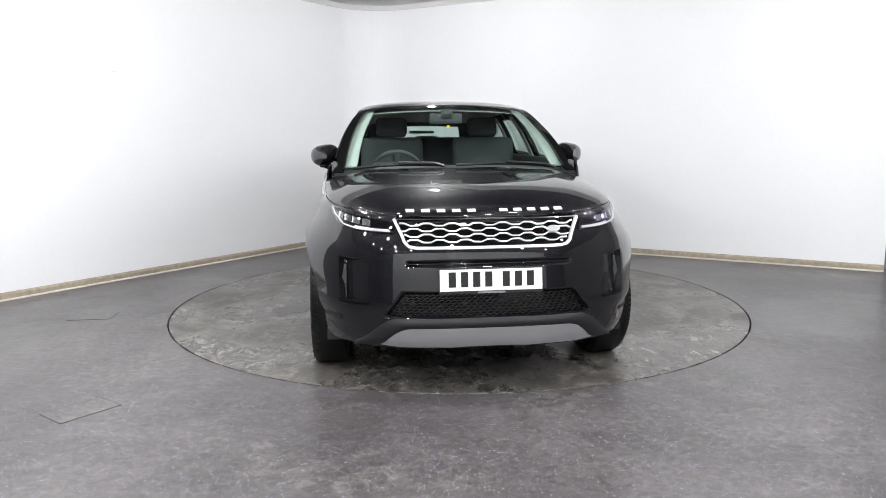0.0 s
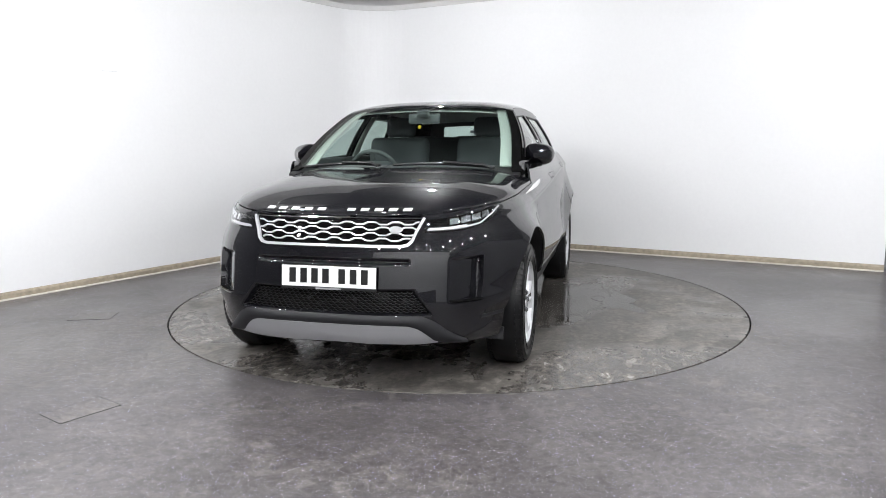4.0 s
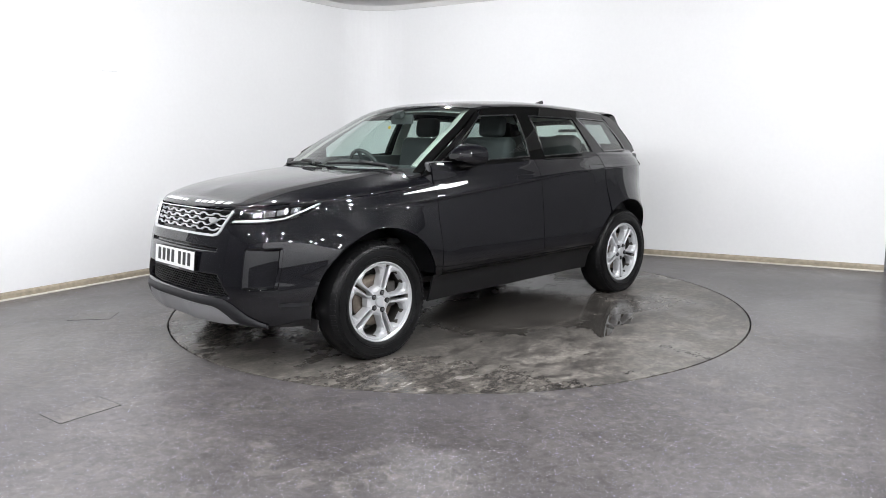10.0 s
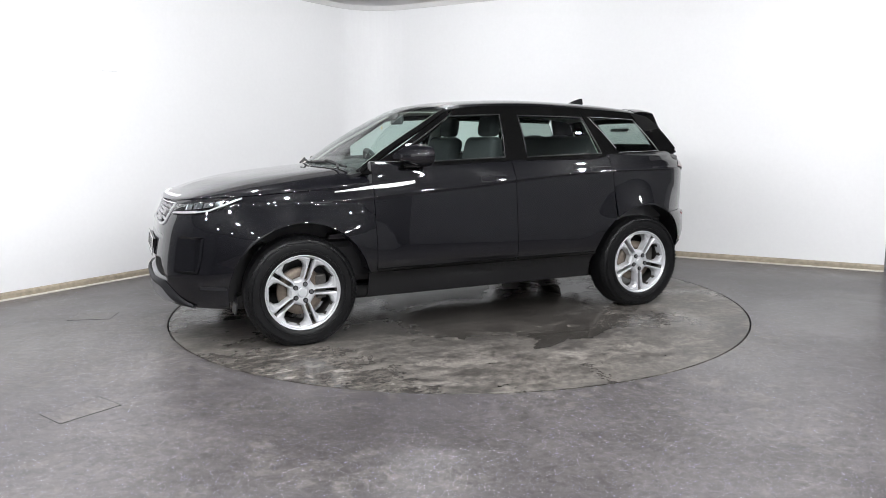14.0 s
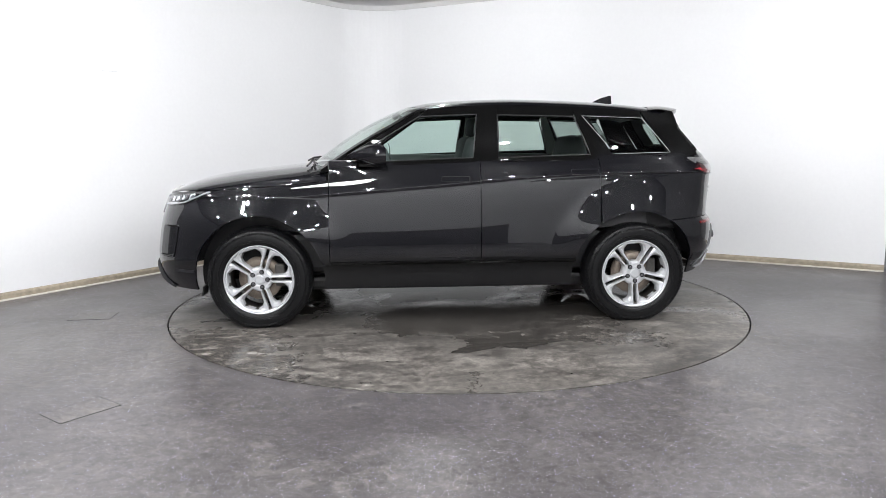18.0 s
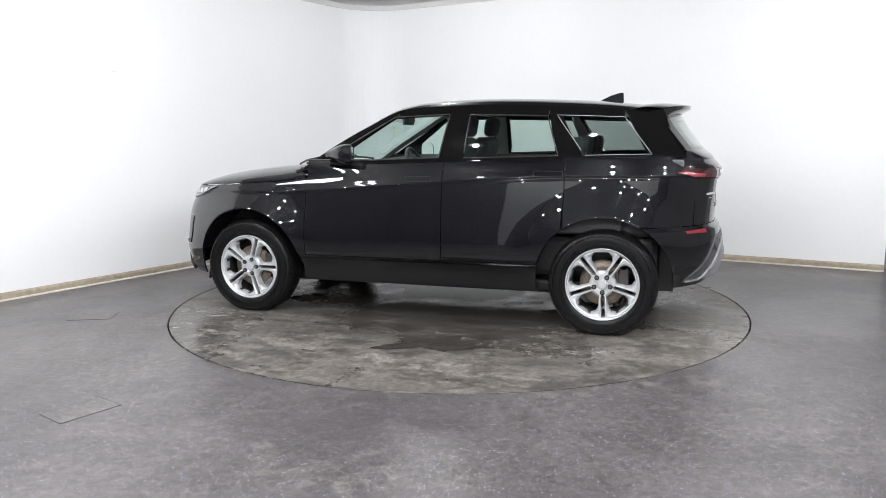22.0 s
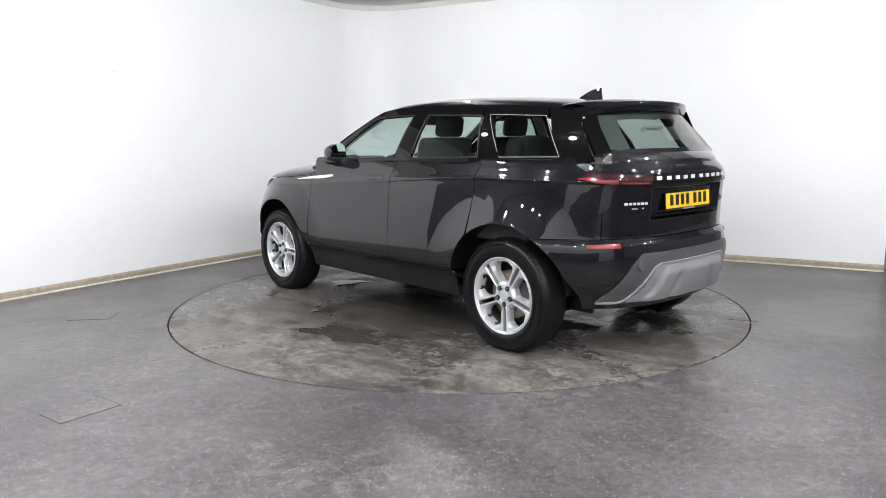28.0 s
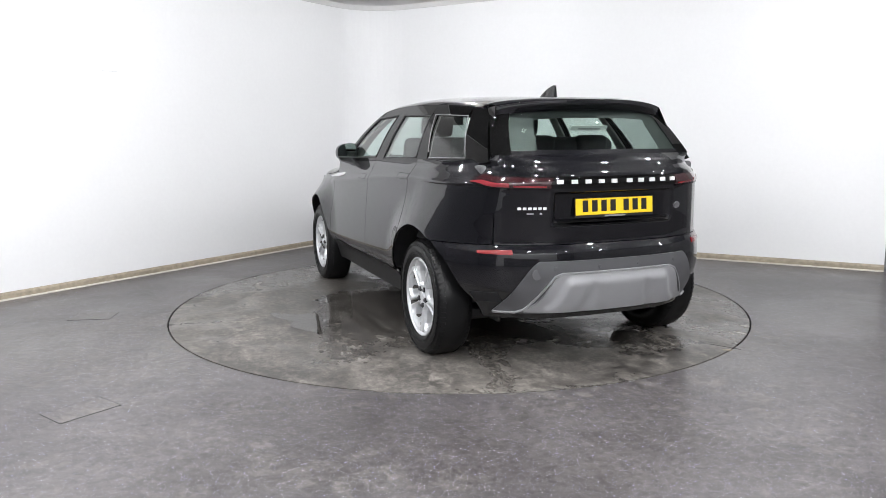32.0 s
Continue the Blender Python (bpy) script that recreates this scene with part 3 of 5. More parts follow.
def q_front(y, z):
    return q_solve(y, z, FA + QL, FA)


def q_rear(y, z):
    return q_solve(y, z, RA - QL, RA)


def on_front(y, z, d=0.0):
    return on_ring(q_front(y, z), z, d)


def on_rear(y, z, d=0.0):
    return on_ring(q_rear(y, z), z, d)


def q_x(x, z):
    """The q on the left side at which the body reaches x."""
    if x > FA:
        c = min(1.0, (x - FA) / (nose_x(z) - FA)) ** 1.2
        return FA + QL - math.degrees(math.acos(c)) / 90 * QL
    if x < RA:
        c = min(1.0, (x - RA) / (tail_x(z) - RA)) ** 1.2
        return RA - QL + math.degrees(math.acos(c)) / 90 * QL
    return x


def arch_z(x, xc):
    d = ARCH_R ** 2 - (x - xc) ** 2
    return HUB_Z + math.sqrt(d) if d > 0 else 0.0


def arch_dx(z):
    return math.sqrt(max(0.0, ARCH_R ** 2 - (z - HUB_Z) ** 2))


Z_SILL, Z_SPLIT, Z_BELT = 0.262, 0.44, 1.165
GAP = 0.0025
shut_z = tab([0.80, 1.1, 1.35, 1.6, 1.9, 2.2, 2.5], [1.035, 1.005, 0.985, 0.968, 0.955, 0.935, 0.925])

# ---------------------------------------------------------------- the car: panels


def span(q0, q1, zlo, zhi):
    """A flank panel between q0 and q1, from zlo(q) to zhi(q)."""
    def F(a, b):
        q = q0 + (q1 - q0) * a
        lo, hi = zlo(q), zhi(q)
        return ring(q, along(ring(q, 0.9).x, lo, hi, b))
    return F


def rows(z0, z1, ql, qr):
    """A flank panel between heights z0 and z1, from ql(z) to qr(z)."""
    def F(a, b):
        z = z0 + (z1 - z0) * b
        q = ql(z) + (qr(z) - ql(z)) * a
        if z1 > 1.0:
            z = along(q, z0, z1, b)
            q = ql(z) + (qr(z) - ql(z)) * a
        return ring(q, z)
    return F


def wing_low(q):
    x = ring(q, 0.55).x
    return max(Z_SPLIT, arch_z(x, XF))


def quarter_low(q):
    x = ring(q, 0.55).x
    return max(Z_SPLIT, arch_z(x, XR))


def cos_steps(lo, hi, n):
    return [lo + (hi - lo) * (0.5 - 0.5 * math.cos(math.pi * i / n)) for i in range(n + 1)]


def door_rear(z):
    return max(-1.075 + 0.05 * max(0.0, 0.95 - z), XR + arch_dx(z) + 0.004 if z < HUB_Z + ARCH_R else -9)


DOOR_F, DOOR_M = 0.842, -0.222
Q_BUMP_F = q_x(XF + 0.377, 0.60)


def bump_q_front(z):
    """Where the front bumper begins: at the wheel arch, above it at the wing."""
    return max(Q_BUMP_F, q_x(XF + arch_dx(z), z)) if z < 0.60 else Q_BUMP_F


def bump_q_rear(z):
    return q_x(XR - arch_dx(z), z)


wing_us = np.array([0.0, 0.04] + list(np.array(cos_steps(0.075, 1.0, 44))))
both("front_wing", span(DOOR_F + GAP, Q_BUMP_F, wing_low, lambda q: shut_z(q) - GAP), 0, 0, M_PAINT, car, us=wing_us, vs=np.linspace(0, 1, 41), flip=True)
both("front_door", rows(Z_SPLIT + GAP, Z_BELT, lambda z: DOOR_M + GAP, lambda z: DOOR_F - GAP), 22, 50, M_PAINT, car, flip=True)
both("rear_door", rows(Z_SPLIT + GAP, Z_BELT, lambda z: door_rear(z) + GAP, lambda z: DOOR_M - GAP), 18, 50, M_PAINT, car, flip=True)
both("sill", rows(Z_SILL, Z_SPLIT - GAP, lambda z: XR + arch_dx(z), lambda z: XF - arch_dx(z)), 30, 8, M_TRIM, car, flip=True, label="black sill")
Q_TG = q_rear(0.69, 0.9)
both("quarter_panel", span(Q_TG + GAP, -1.075 - GAP, lambda q: max(quarter_low(q), 0.735) if q < XR else quarter_low(q), lambda q: Z_BELT), 76, 50, M_PAINT, car, flip=True)


def bump_front(a, b):
    q = Q_BUMP_F + (2 * (FA + QL) - 2 * Q_BUMP_F) * a
    z = 0.262 + (shut_z(min(q, 2 * (FA + QL) - q)) - GAP - 0.262) * b
    qs = bump_q_front(z)
    q = qs + (2 * (FA + QL) - 2 * qs) * a
    p = on_ring(q, z)
    y = abs(p.y)
    # recesses: grille, plate slot, lower intake, side ducts
    d = 0.0

    def well(y0, y1, z0, z1, deep, soft=0.008):
        iy = min(1, max(0, (y - y0) / soft)) * min(1, max(0, (y1 - y) / soft))
        iz = min(1, max(0, (z - z0) / soft)) * min(1, max(0, (z1 - z) / soft))
        return deep * iy * iz
    d = max(d, well(-1, 0.470 - 0.46 * max(0, 0.916 - z), 0.782, 0.93, 0.035))
    d = max(d, well(-1, 0.42, 0.688, 0.715, 0.02))
    d = max(d, well(-1, 0.44 + 0.75 * max(0, 0.560 - z), 0.43, 0.560, 0.05))
    d = max(d, well(0.605, 0.762, 0.492, 0.715, 0.28 * max(0, min(0.145, y - 0.605))))
    if d:
        n = ring_n(min(q, 2 * (FA + QL) - q), z)
        p = p - Vector((n.x, n.y if p.y >= 0 else -n.y, n.z)) * d
    return p


patch("front_bumper", bump_front, 240, 100, M_PAINT, car, flip=True)


def bump_rear(a, b):
    z = 0.305 + (0.73 - 0.305) * b
    qs = bump_q_rear(z)
    q = qs + (2 * (RA - QL) - 2 * qs) * a
    return on_ring(q, z)


patch("rear_bumper", bump_rear, 120, 40, M_PAINT, car)


def tailgate(a, b):
    z = 0.735 + (Z_BELT - 0.735) * b
    y = 0.69 - 1.38 * a
    p = on_rear(y, z)
    iy = min(1, max(0, (0.40 - abs(y)) / 0.03))
    iz = min(1, max(0, (z - 0.835) / 0.02)) * min(1, max(0, (1.025 - z) / 0.012))
    p.x += 0.035 * iy * iz
    return p


patch("tailgate", tailgate, 100, 70, M_PAINT, car)

# bonnet: from the shut line round the nose up to a spine along the middle
bonnet_z = tab([1.0, 1.25, 1.5, 1.7, 1.86, 2.0], [1.132, 1.108, 1.083, 1.058, 1.028, 0.99])


def bonnet(a, b):
    q = 0.86 + (2 * (FA + QL) - 1.72) * a
    m = min(q, 2 * (FA + QL) - q)
    z0 = shut_z(m) + GAP
    B = on_ring(q, z0)
    f = (m - 0.86) / (FA + QL - 0.86)
    cx = 1.03 + 0.83 * f
    w = math.cos(math.radians(90 * b))
    side = smooth01((0.95 - f) / 0.5)
    v = max(0.0, 1 - w ** (2.0 + 1.4 * side)) ** (0.5 + 0.06 * side)
    p = Vector((cx + (B.x - cx) * w, B.y * w, z0))
    p.z += (bonnet_z(p.x) - z0) * v
    p.z += 0.004 * math.exp(-((abs(p.y) - 0.55) / 0.09) ** 2) * math.exp(-((p.x - 1.3) / 0.45) ** 2)
    return p


patch("bonnet", bonnet, 120, 30, M_PAINT, car, flip=True, thick=0.0)

# canopy: screen, roof and rear window as one form
s_tab = [0, 1, 2, 3, 4, 5, 6, 7, 8, 9, 10]
e_x = tab(s_tab, [0.90, 0.66, 0.42, 0.15, -0.10, -0.50, -1.00, -1.40, -1.64, -1.735, -1.85])
e_z = tab(s_tab, [1.105, 1.26, 1.395, 1.525, 1.548, 1.553, 1.535, 1.512, 1.478, 1.37, 1.225])
c_x = tab(s_tab, [1.03, 0.82, 0.59, 0.27, 0.03, -0.45, -1.00, -1.46, -1.78, -1.86, -1.985])
c_z = tab(s_tab, [1.132, 1.285, 1.425, 1.562, 1.597, 1.615, 1.598, 1.563, 1.515, 1.39, 1.228])


def side_y(x, z):
    """Half width of the cabin sides."""
    t = (z - Z_BELT) / 0.4
    w = half_w(Z_BELT) + 0.005 - 0.235 * t + 0.02 * math.sin(math.pi * min(1, max(0, t)))
    if x > 0.2:
        w -= 0.06 * ((x - 0.2) / 0.7) ** 2
    if x < -0.8:
        w -= 0.14 * ((-0.8 - x) / 1.1) ** 2
    return w


def canopy(s, t, d=0.0):
    """s from the screen's base to the rear window's base, t from -1 (right) to 1 (left)."""
    ex, ez, cx, cz = e_x(s), e_z(s), c_x(s), c_z(s)
    ey = side_y(ex, ez)
    k = min(1, max(0, (s - 2.2) / 1.4)) * min(1, max(0, (8.4 - s) / 0.6))
    n = 2.0 + 0.9 * k
    f = max(0.0, 1 - abs(t) ** n) ** (1.0 - 0.38 * k)
    fx = 1 - t * t
    return Vector((ex + (cx - ex) * fx, ey * t, ez + (cz - ez) * f + d))


def canopy_patch(name, s0, s1, t0, t1, nu, nv, mat, **kw):
    kw["flip"] = True
    return patch(name, lambda a, b: canopy(s0 + (s1 - s0) * a, t0 + (t1 - t0) * b), nu, nv, mat, car, **kw)


T_SCR = 0.925
glass = canopy_patch("windscreen", 0.10, 2.93, -T_SCR, T_SCR, 24, 30, M_GLASS, thick=0.0)
both("a_pillar", lambda a, b: canopy(0 + 2.95 * a, T_SCR + (1 - T_SCR) * b), 24, 4, M_GLOSSTRIM, car, thick=0.02, flip=True)
canopy_patch("roof", 2.95, 8.0, -1, 1, 50, 48, M_PAINT, thick=0.012)
T_RG = 0.84
rear_glass = canopy_patch("rear_window", 8.25, 9.85, -T_RG, T_RG, 16, 24, M_PRIVACY, thick=0.0)
both("tailgate_frame", lambda a, b: canopy(8.0 + 2.0 * a, T_RG + (1 - T_RG) * b), 16, 4, M_GLOSSTRIM, car, thick=0.02, flip=True)
both("window_border", lambda a, b: canopy(8.25 + 1.6 * a, 0.62 + 0.22 * b, -0.012), 12, 3, M_TRIM, car, thick=0.0, flip=True, label="black border inside the rear window")
patch("window_border", lambda a, b: canopy(8.25 + 0.36 * a, -0.62 + 1.24 * b, -0.012), 3, 16, M_TRIM, car, thick=0.0, flip=True)
canopy_patch("rear_window_header", 8.0, 8.25, -T_RG, T_RG, 4, 24, M_GLOSSTRIM)
canopy_patch("rear_window_sill", 9.85, 10.0, -T_RG, T_RG, 4, 24, M_PAINT)


def shoulder(a, b):
    """The shoulder between the quarter panel's top and the cabin side."""
    q = Q_TG + (-1.06 - Q_TG) * a
    P = ring(q, Z_BELT)
    xi = max(-1.86, P.x + 0.10 * smooth01((-1.3 - P.x) / 0.5))
    zi = 1.195 + 0.03 * smooth01((-1.5 - xi) / 0.3)
    I = Vector((xi, side_y(xi, zi) - 0.004, zi))
    h, v = b ** 1.2, b ** 0.8
    return Vector((P.x + (I.x - P.x) * h, P.y + (I.y - P.y) * h, P.z + (I.z - P.z) * v))


both("rear_shoulder", shoulder, 30, 6, M_PAINT, car, thick=0.0, flip=True)


def gate_top(a, b):
    """The tailgate's top, from its bulge in to the rear window's base."""
    t = 1 - 2 * a
    P = on_rear(0.69 * t, Z_BELT)
    I = canopy(10, t * 0.99)
    h, v = b ** 1.2, b ** 0.8
    return Vector((P.x + (I.x - P.x) * h, P.y + (I.y - P.y) * h, P.z + (I.z - P.z) * v))


patch("tailgate_top", gate_top, 40, 8, M_PAINT, car, thick=0.0)


def edge_at(x):
    """Height of the canopy's edge at x."""
    lo, hi = 0.0, 10.0
    for _ in range(40):
        m = (lo + hi) / 2
        if e_x(m) > x:
            lo = m
        else:
            hi = m
    return e_z(lo)


def cabin(x, f, d=0.0):
    """A point on the cabin side: f from the belt (0) to the canopy's edge (1)."""
    z = Z_BELT - 0.005 + (edge_at(x) - Z_BELT + 0.005) * f
    return Vector((x, side_y(x, z) + d, z))


def cabin_z(x, z, d=0.0):
    return Vector((x, side_y(x, z) + d, z))


def side_glass(name, bl, br, tr, tl, mat, d=-0.006):
    """A side window from its four corners (x, z)."""
    def F(a, b):
        lx, lz = bl[0] + (tl[0] - bl[0]) * b, bl[1] + (tl[1] - bl[1]) * b
        rx, rz = br[0] + (tr[0] - br[0]) * b, br[1] + (tr[1] - br[1]) * b
        x, z = lx + (rx - lx) * a, lz + (rz - lz) * a
        return cabin_z(x, z, d)
    return both(name, F, 10, 10, mat, car, thick=0.0, flip=True)


# side windows: corners as (x, z), rear to front
side_glass("front_side_window", (-0.175, 1.18), (0.74, 1.15), (0.20, 1.475), (-0.215, 1.49), M_GLASS)
side_glass("rear_side_window", (-1.02, 1.195), (-0.355, 1.178), (-0.365, 1.485), (-0.925, 1.47), M_PRIVACY)
side_glass("quarter_window", (-1.63, 1.205), (-1.195, 1.20), (-0.985, 1.475), (-1.44, 1.455), M_QUARTER)


def strip(name, corners, d=0.0, mat=None, thick=0.02, n=10, label=""):
    bl, br, tr, tl = corners

    def F(a, b):
        lx, lz = bl[0] + (tl[0] - bl[0]) * b, bl[1] + (tl[1] - bl[1]) * b
        rx, rz = br[0] + (tr[0] - br[0]) * b, br[1] + (tr[1] - br[1]) * b
        return cabin_z(lx + (rx - lx) * a, lz + (rz - lz) * a, d)
    return both(name, F, n, n, mat or M_GLOSSTRIM, car, thick=thick, label=label, flip=True)


TOP = lambda x: edge_at(x) + 0.002
strip("b_pillar", ((-0.355, 1.16), (-0.175, 1.16), (-0.215, TOP(-0.2)), (-0.365, TOP(-0.36))))
strip("c_pillar", ((-1.20, 1.16), (-1.015, 1.16), (-0.92, TOP(-0.92)), (-0.985, TOP(-0.98))))
strip("d_pillar", ((-1.85, 1.19), (-1.63, 1.16), (-1.44, TOP(-1.44)), (-1.64, 1.478)))
strip("window_sill_trim", ((-1.63, 1.155), (-1.2, 1.155), (-1.195, 1.202), (-1.63, 1.207)))
strip("window_sill_trim", ((-1.02, 1.155), (-0.35, 1.155), (-0.355, 1.18), (-1.02, 1.197)))
strip("window_sill_trim", ((-0.18, 1.155), (0.80, 1.12), (0.74, 1.152), (-0.175, 1.182)))
strip("window_top_trim", ((-0.215, 1.488), (0.20, 1.473), (0.13, TOP(0.13)), (-0.215, TOP(-0.215))))
strip("window_top_trim", ((-0.925, 1.468), (-0.365, 1.483), (-0.365, TOP(-0.365)), (-0.925, TOP(-0.925))))
strip("window_top_trim", ((-1.44, 1.453), (-0.985, 1.473), (-0.985, TOP(-0.985)), (-1.44, TOP(-1.44))))
strip("mirror_triangle", ((0.73, 1.10), (0.91, 1.085), (0.19, TOP(0.19)), (0.20, 1.473)))


def spoiler(a, b):
    """A roof spoiler that overhangs the rear window."""
    t = -0.985 + 1.97 * a
    p, e = canopy(7.35, t), canopy(8.0, t)
    p.z += 0.004
    tip = Vector((e.x - 0.10 + 0.05 * t * t, e.y, e.z + 0.022))
    if b < 0.55:
        f = b / 0.55
        q = p.lerp(tip, f)
        q.z += 0.012 * math.sin(math.pi * f)
        return q
    if b < 0.7:
        return tip + Vector((0.004, 0, -0.024 * (b - 0.55) / 0.15))
    f = (b - 0.7) / 0.3
    low = canopy(8.35, t * 0.98) + Vector((-0.004, 0, 0.0))
    return (tip + Vector((0.004, 0, -0.024))).lerp(low, f)


patch("spoiler", spoiler, 40, 22, M_PAINT, car, thick=0.0)


def spoiler_blade(a, b):
    """The fin that carries the spoiler's end down beside the rear window."""
    head = canopy(7.75, 0.99).lerp(spoiler(1.0, 0.55), a)
    foot = canopy(8.95, 0.995).lerp(canopy(8.95, 0.965), a)
    f = 1 - (1 - b) ** (1 + 0.9 * a)
    return head.lerp(foot, f) + Vector((0, 0.003, 0.0))


both("spoiler_blade", spoiler_blade, 8, 14, M_GLOSSTRIM, car, thick=0.008, flip=True)

# cowl panel between the bonnet and the screen
patch("cowl", lambda a, b: Vector((1.10 - 0.16 * b - 0.13 * (2 * a - 1) ** 2 * 1.0, 0.80 * (2 * a - 1), 1.085 + 0.035 * b)), 20, 4, M_TRIM, car, thick=0.02)

# underbody and wheel housings
part("underbody", box_bm(3.3, 1.40, 0.10, pose(0.08, 0, 0.27), 0.03), M_TRIM, car)
part("floor_pan", box_bm(3.3, 1.50, 0.30, pose(-0.05, 0, 0.50), 0.05), M_TRIM, car)
for xc in (XF, XR):
    for sy in (1, -1):
        def liner(a, b, xc=xc, sy=sy):
            an = math.radians(14 + 152 * a)
            r = ARCH_R + 0.012
            x, z = xc + r * math.cos(an), HUB_Z + r * math.sin(an)
            edge = ring(q_x(x, z), z).y - 0.012
            return Vector((x, sy * (0.60 + (edge - 0.60) * b), z))
        patch("wheel_housing", liner, 40, 3, M_TRIM, car, thick=0.0, flip=sy > 0)
        bm = cyl_bm(ARCH_R + 0.01, ARCH_R + 0.01, 0.02, pose(xc, sy * 0.60, HUB_Z, 90), 60)
        for v in bm.verts:
            v.co.z = max(v.co.z, 0.26)
        part("housing_back", bm, M_TRIM, car)


# ---------------------------------------------------------------- wheels
def wheel():
    w = new("wheel")
    w.parent = car
    w.empty_display_size = 0.1
    R = 0.365
    prof = [(0.235, 0.085), (0.248, 0.100), (0.262, 0.108), (0.29, 0.112), (0.325, 0.108), (0.343, 0.100), (0.356, 0.084), (0.363, 0.06),
            (R, 0.03), (R, -0.03), (0.363, -0.06), (0.35, -0.10), (0.30, -0.112), (0.24, -0.10), (0.228, 0.0)]
    seg, n = 96, len(prof)
    verts, faces = [], []
    for i in range(seg):
        a = 2 * math.pi * i / seg
        for r, y in prof:
            verts.append((r * math.cos(a), y, max(r * math.sin(a), -HUB_Z + 0.0005)))
    for i in range(seg):
        j = (i + 1) % seg
        for k in range(n):
            l = (k + 1) % n
            faces.append((i * n + k, j * n + k, j * n + l, i * n + l))
    mesh_ob("tyre", verts, faces, M_RUBBER, w, "black rubber tyre")
    for r in (0.272, 0.282, 0.322, 0.330):
        y = 0.1105 if r < 0.3 else 0.1085
        lathe("sidewall_rib", [(r - 0.0025, y), (r - 0.001, y + 0.003), (r + 0.001, y + 0.003), (r + 0.0025, y)], M_RUBBER, w, 72)
    # tread grooves as dark blocks round the shoulder
    bm = bmesh.new()
    for i in range(72):
        a = 360 * i / 72
        for y, tilt in ((0.084, 28), (-0.084, -28)):
            b = box_bm(0.008, 0.034, 0.015, pose(0, 0, 0, 0, -a, 0) @ pose(0.3525, y, 0, 0, 0, tilt))
            me = bpy.data.meshes.new("tmp")
            b.to_mesh(me)
            b.free()
            bm.from_mesh(me)
            bpy.data.meshes.remove(me)
    for v in bm.verts:
        v.co.z = max(v.co.z, -HUB_Z + 0.0007)
    part("tread", bm, M_RUBBER, w)["kind"] = "stuff"
    lathe("rim_lip", [(0.246, 0.100), (0.246, 0.094), (0.228, 0.088), (0.226, 0.078), (0.230, 0.078), (0.236, 0.092), (0.240, 0.102)], M_ALLOY, w, 72, "silver rim lip")
    lathe("rim_barrel", [(0.226, 0.084), (0.215, 0.06), (0.208, -0.09), (0.222, -0.10), (0.222, 0.06), (0.228, 0.083)], M_DARKMETAL, w, 72, "grey inner rim")
    # face: five loops round large windows, with a narrow slot between neighbours
    N = 60

    def inside(r, v):
        rr = math.hypot(r, v)
        if rr > 0.234 or r < 0.03:
            return False
        for sgn in (1, -1):
            nx, nv = -math.sin(math.radians(36)), math.cos(math.radians(36))
            if sgn * v * nv + r * nx > -(0.0125 if rr > 0.085 else 0.0):
                return False
        return True

    def far(dr, dv, test, top=0.2):
        lo, hi = 0.0, top
        for _ in range(26):
            m = (lo + hi) / 2
            if test(0.150 + dr * m, dv * m):
                lo = m
            else:
                hi = m
        return lo

    def window(r, v):
        if not (0.086 < r < 0.215):
            return False
        v = abs(v)
        return v < 0.071 and v < 0.030 + 0.62 * (r - 0.086) and v < 0.047 + 0.75 * (0.215 - r)

    rw, rb = [], []
    for i in range(N):
        an = 2 * math.pi * i / N
        rw.append(far(math.cos(an), math.sin(an), window))
        rb.append(far(math.cos(an), math.sin(an), inside))
    rw = [(rw[i - 1] + 8 * rw[i] + rw[(i + 1) % N]) / 10 for i in range(N)]
    loops = []
    for kind in range(6):
        pts = []
        for i in range(N):
            an = 2 * math.pi * i / N
            w_, b_ = rw[i], rb[i]
            rad, y = ((b_, 0.035), (b_, 0.082), (b_ - 0.3 * (b_ - w_), 0.090), (w_ + 0.3 * (b_ - w_), 0.088), (w_, 0.070), (w_ - 0.004, 0.03))[kind]
            r = 0.150 + rad * math.cos(an)
            dish = -0.012 * (1 - min(1, r / 0.2)) + 0.006 * max(0.0, (r - 0.19) / 0.04)
            pts.append((r, y + dish, rad * math.sin(an)))
        loops.append(pts)
    verts = [p for l in loops for p in l]
    faces = [(k * N + i, k * N + (i + 1) % N, (k + 1) * N + (i + 1) % N, (k + 1) * N + i) for k in range(5) for i in range(N)]
    first = mesh_ob("spoke_loop", verts, faces, M_ALLOY, w, smooth=False)
    first.matrix_basis = pose(0, 0, 0, 0, 0, 0)
    for k in range(1, 5):
        o = first.copy()
        scene.collection.objects.link(o)
        o.matrix_basis = pose(0, 0, 0, 0, 72 * k, 0)
    part("hub", cyl_bm(0.074, 0.062, 0.05, pose(0, 0.052, 0, -90), 30, 0.006), M_ALLOY, w)
    part("hub_cap", cyl_bm(0.034, 0.030, 0.012, pose(0, 0.082, 0, -90), 24, 0.003), M_ALLOY, w)
    for k in range(5):
        a = math.radians(72 * k + 36)
        # dark discs stand in for the shade of the nut recesses
        part("nut_shade_disc", cyl_bm(0.0165, 0.0165, 0.012, pose(0.056 * math.cos(a), 0.0795, 0.056 * math.sin(a), -90), 14), M_CHARCOAL, w)
        part("wheel_nut", cyl_bm(0.0105, 0.0095, 0.02, pose(0.055 * math.cos(a), 0.084, 0.055 * math.sin(a), -90), 8), M_GREYTRIM, w)
    lathe("brake_disc", [(0.07, 0.018), (0.155, 0.018), (0.155, -0.01), (0.07, -0.01)], M_DISC, w, 48)
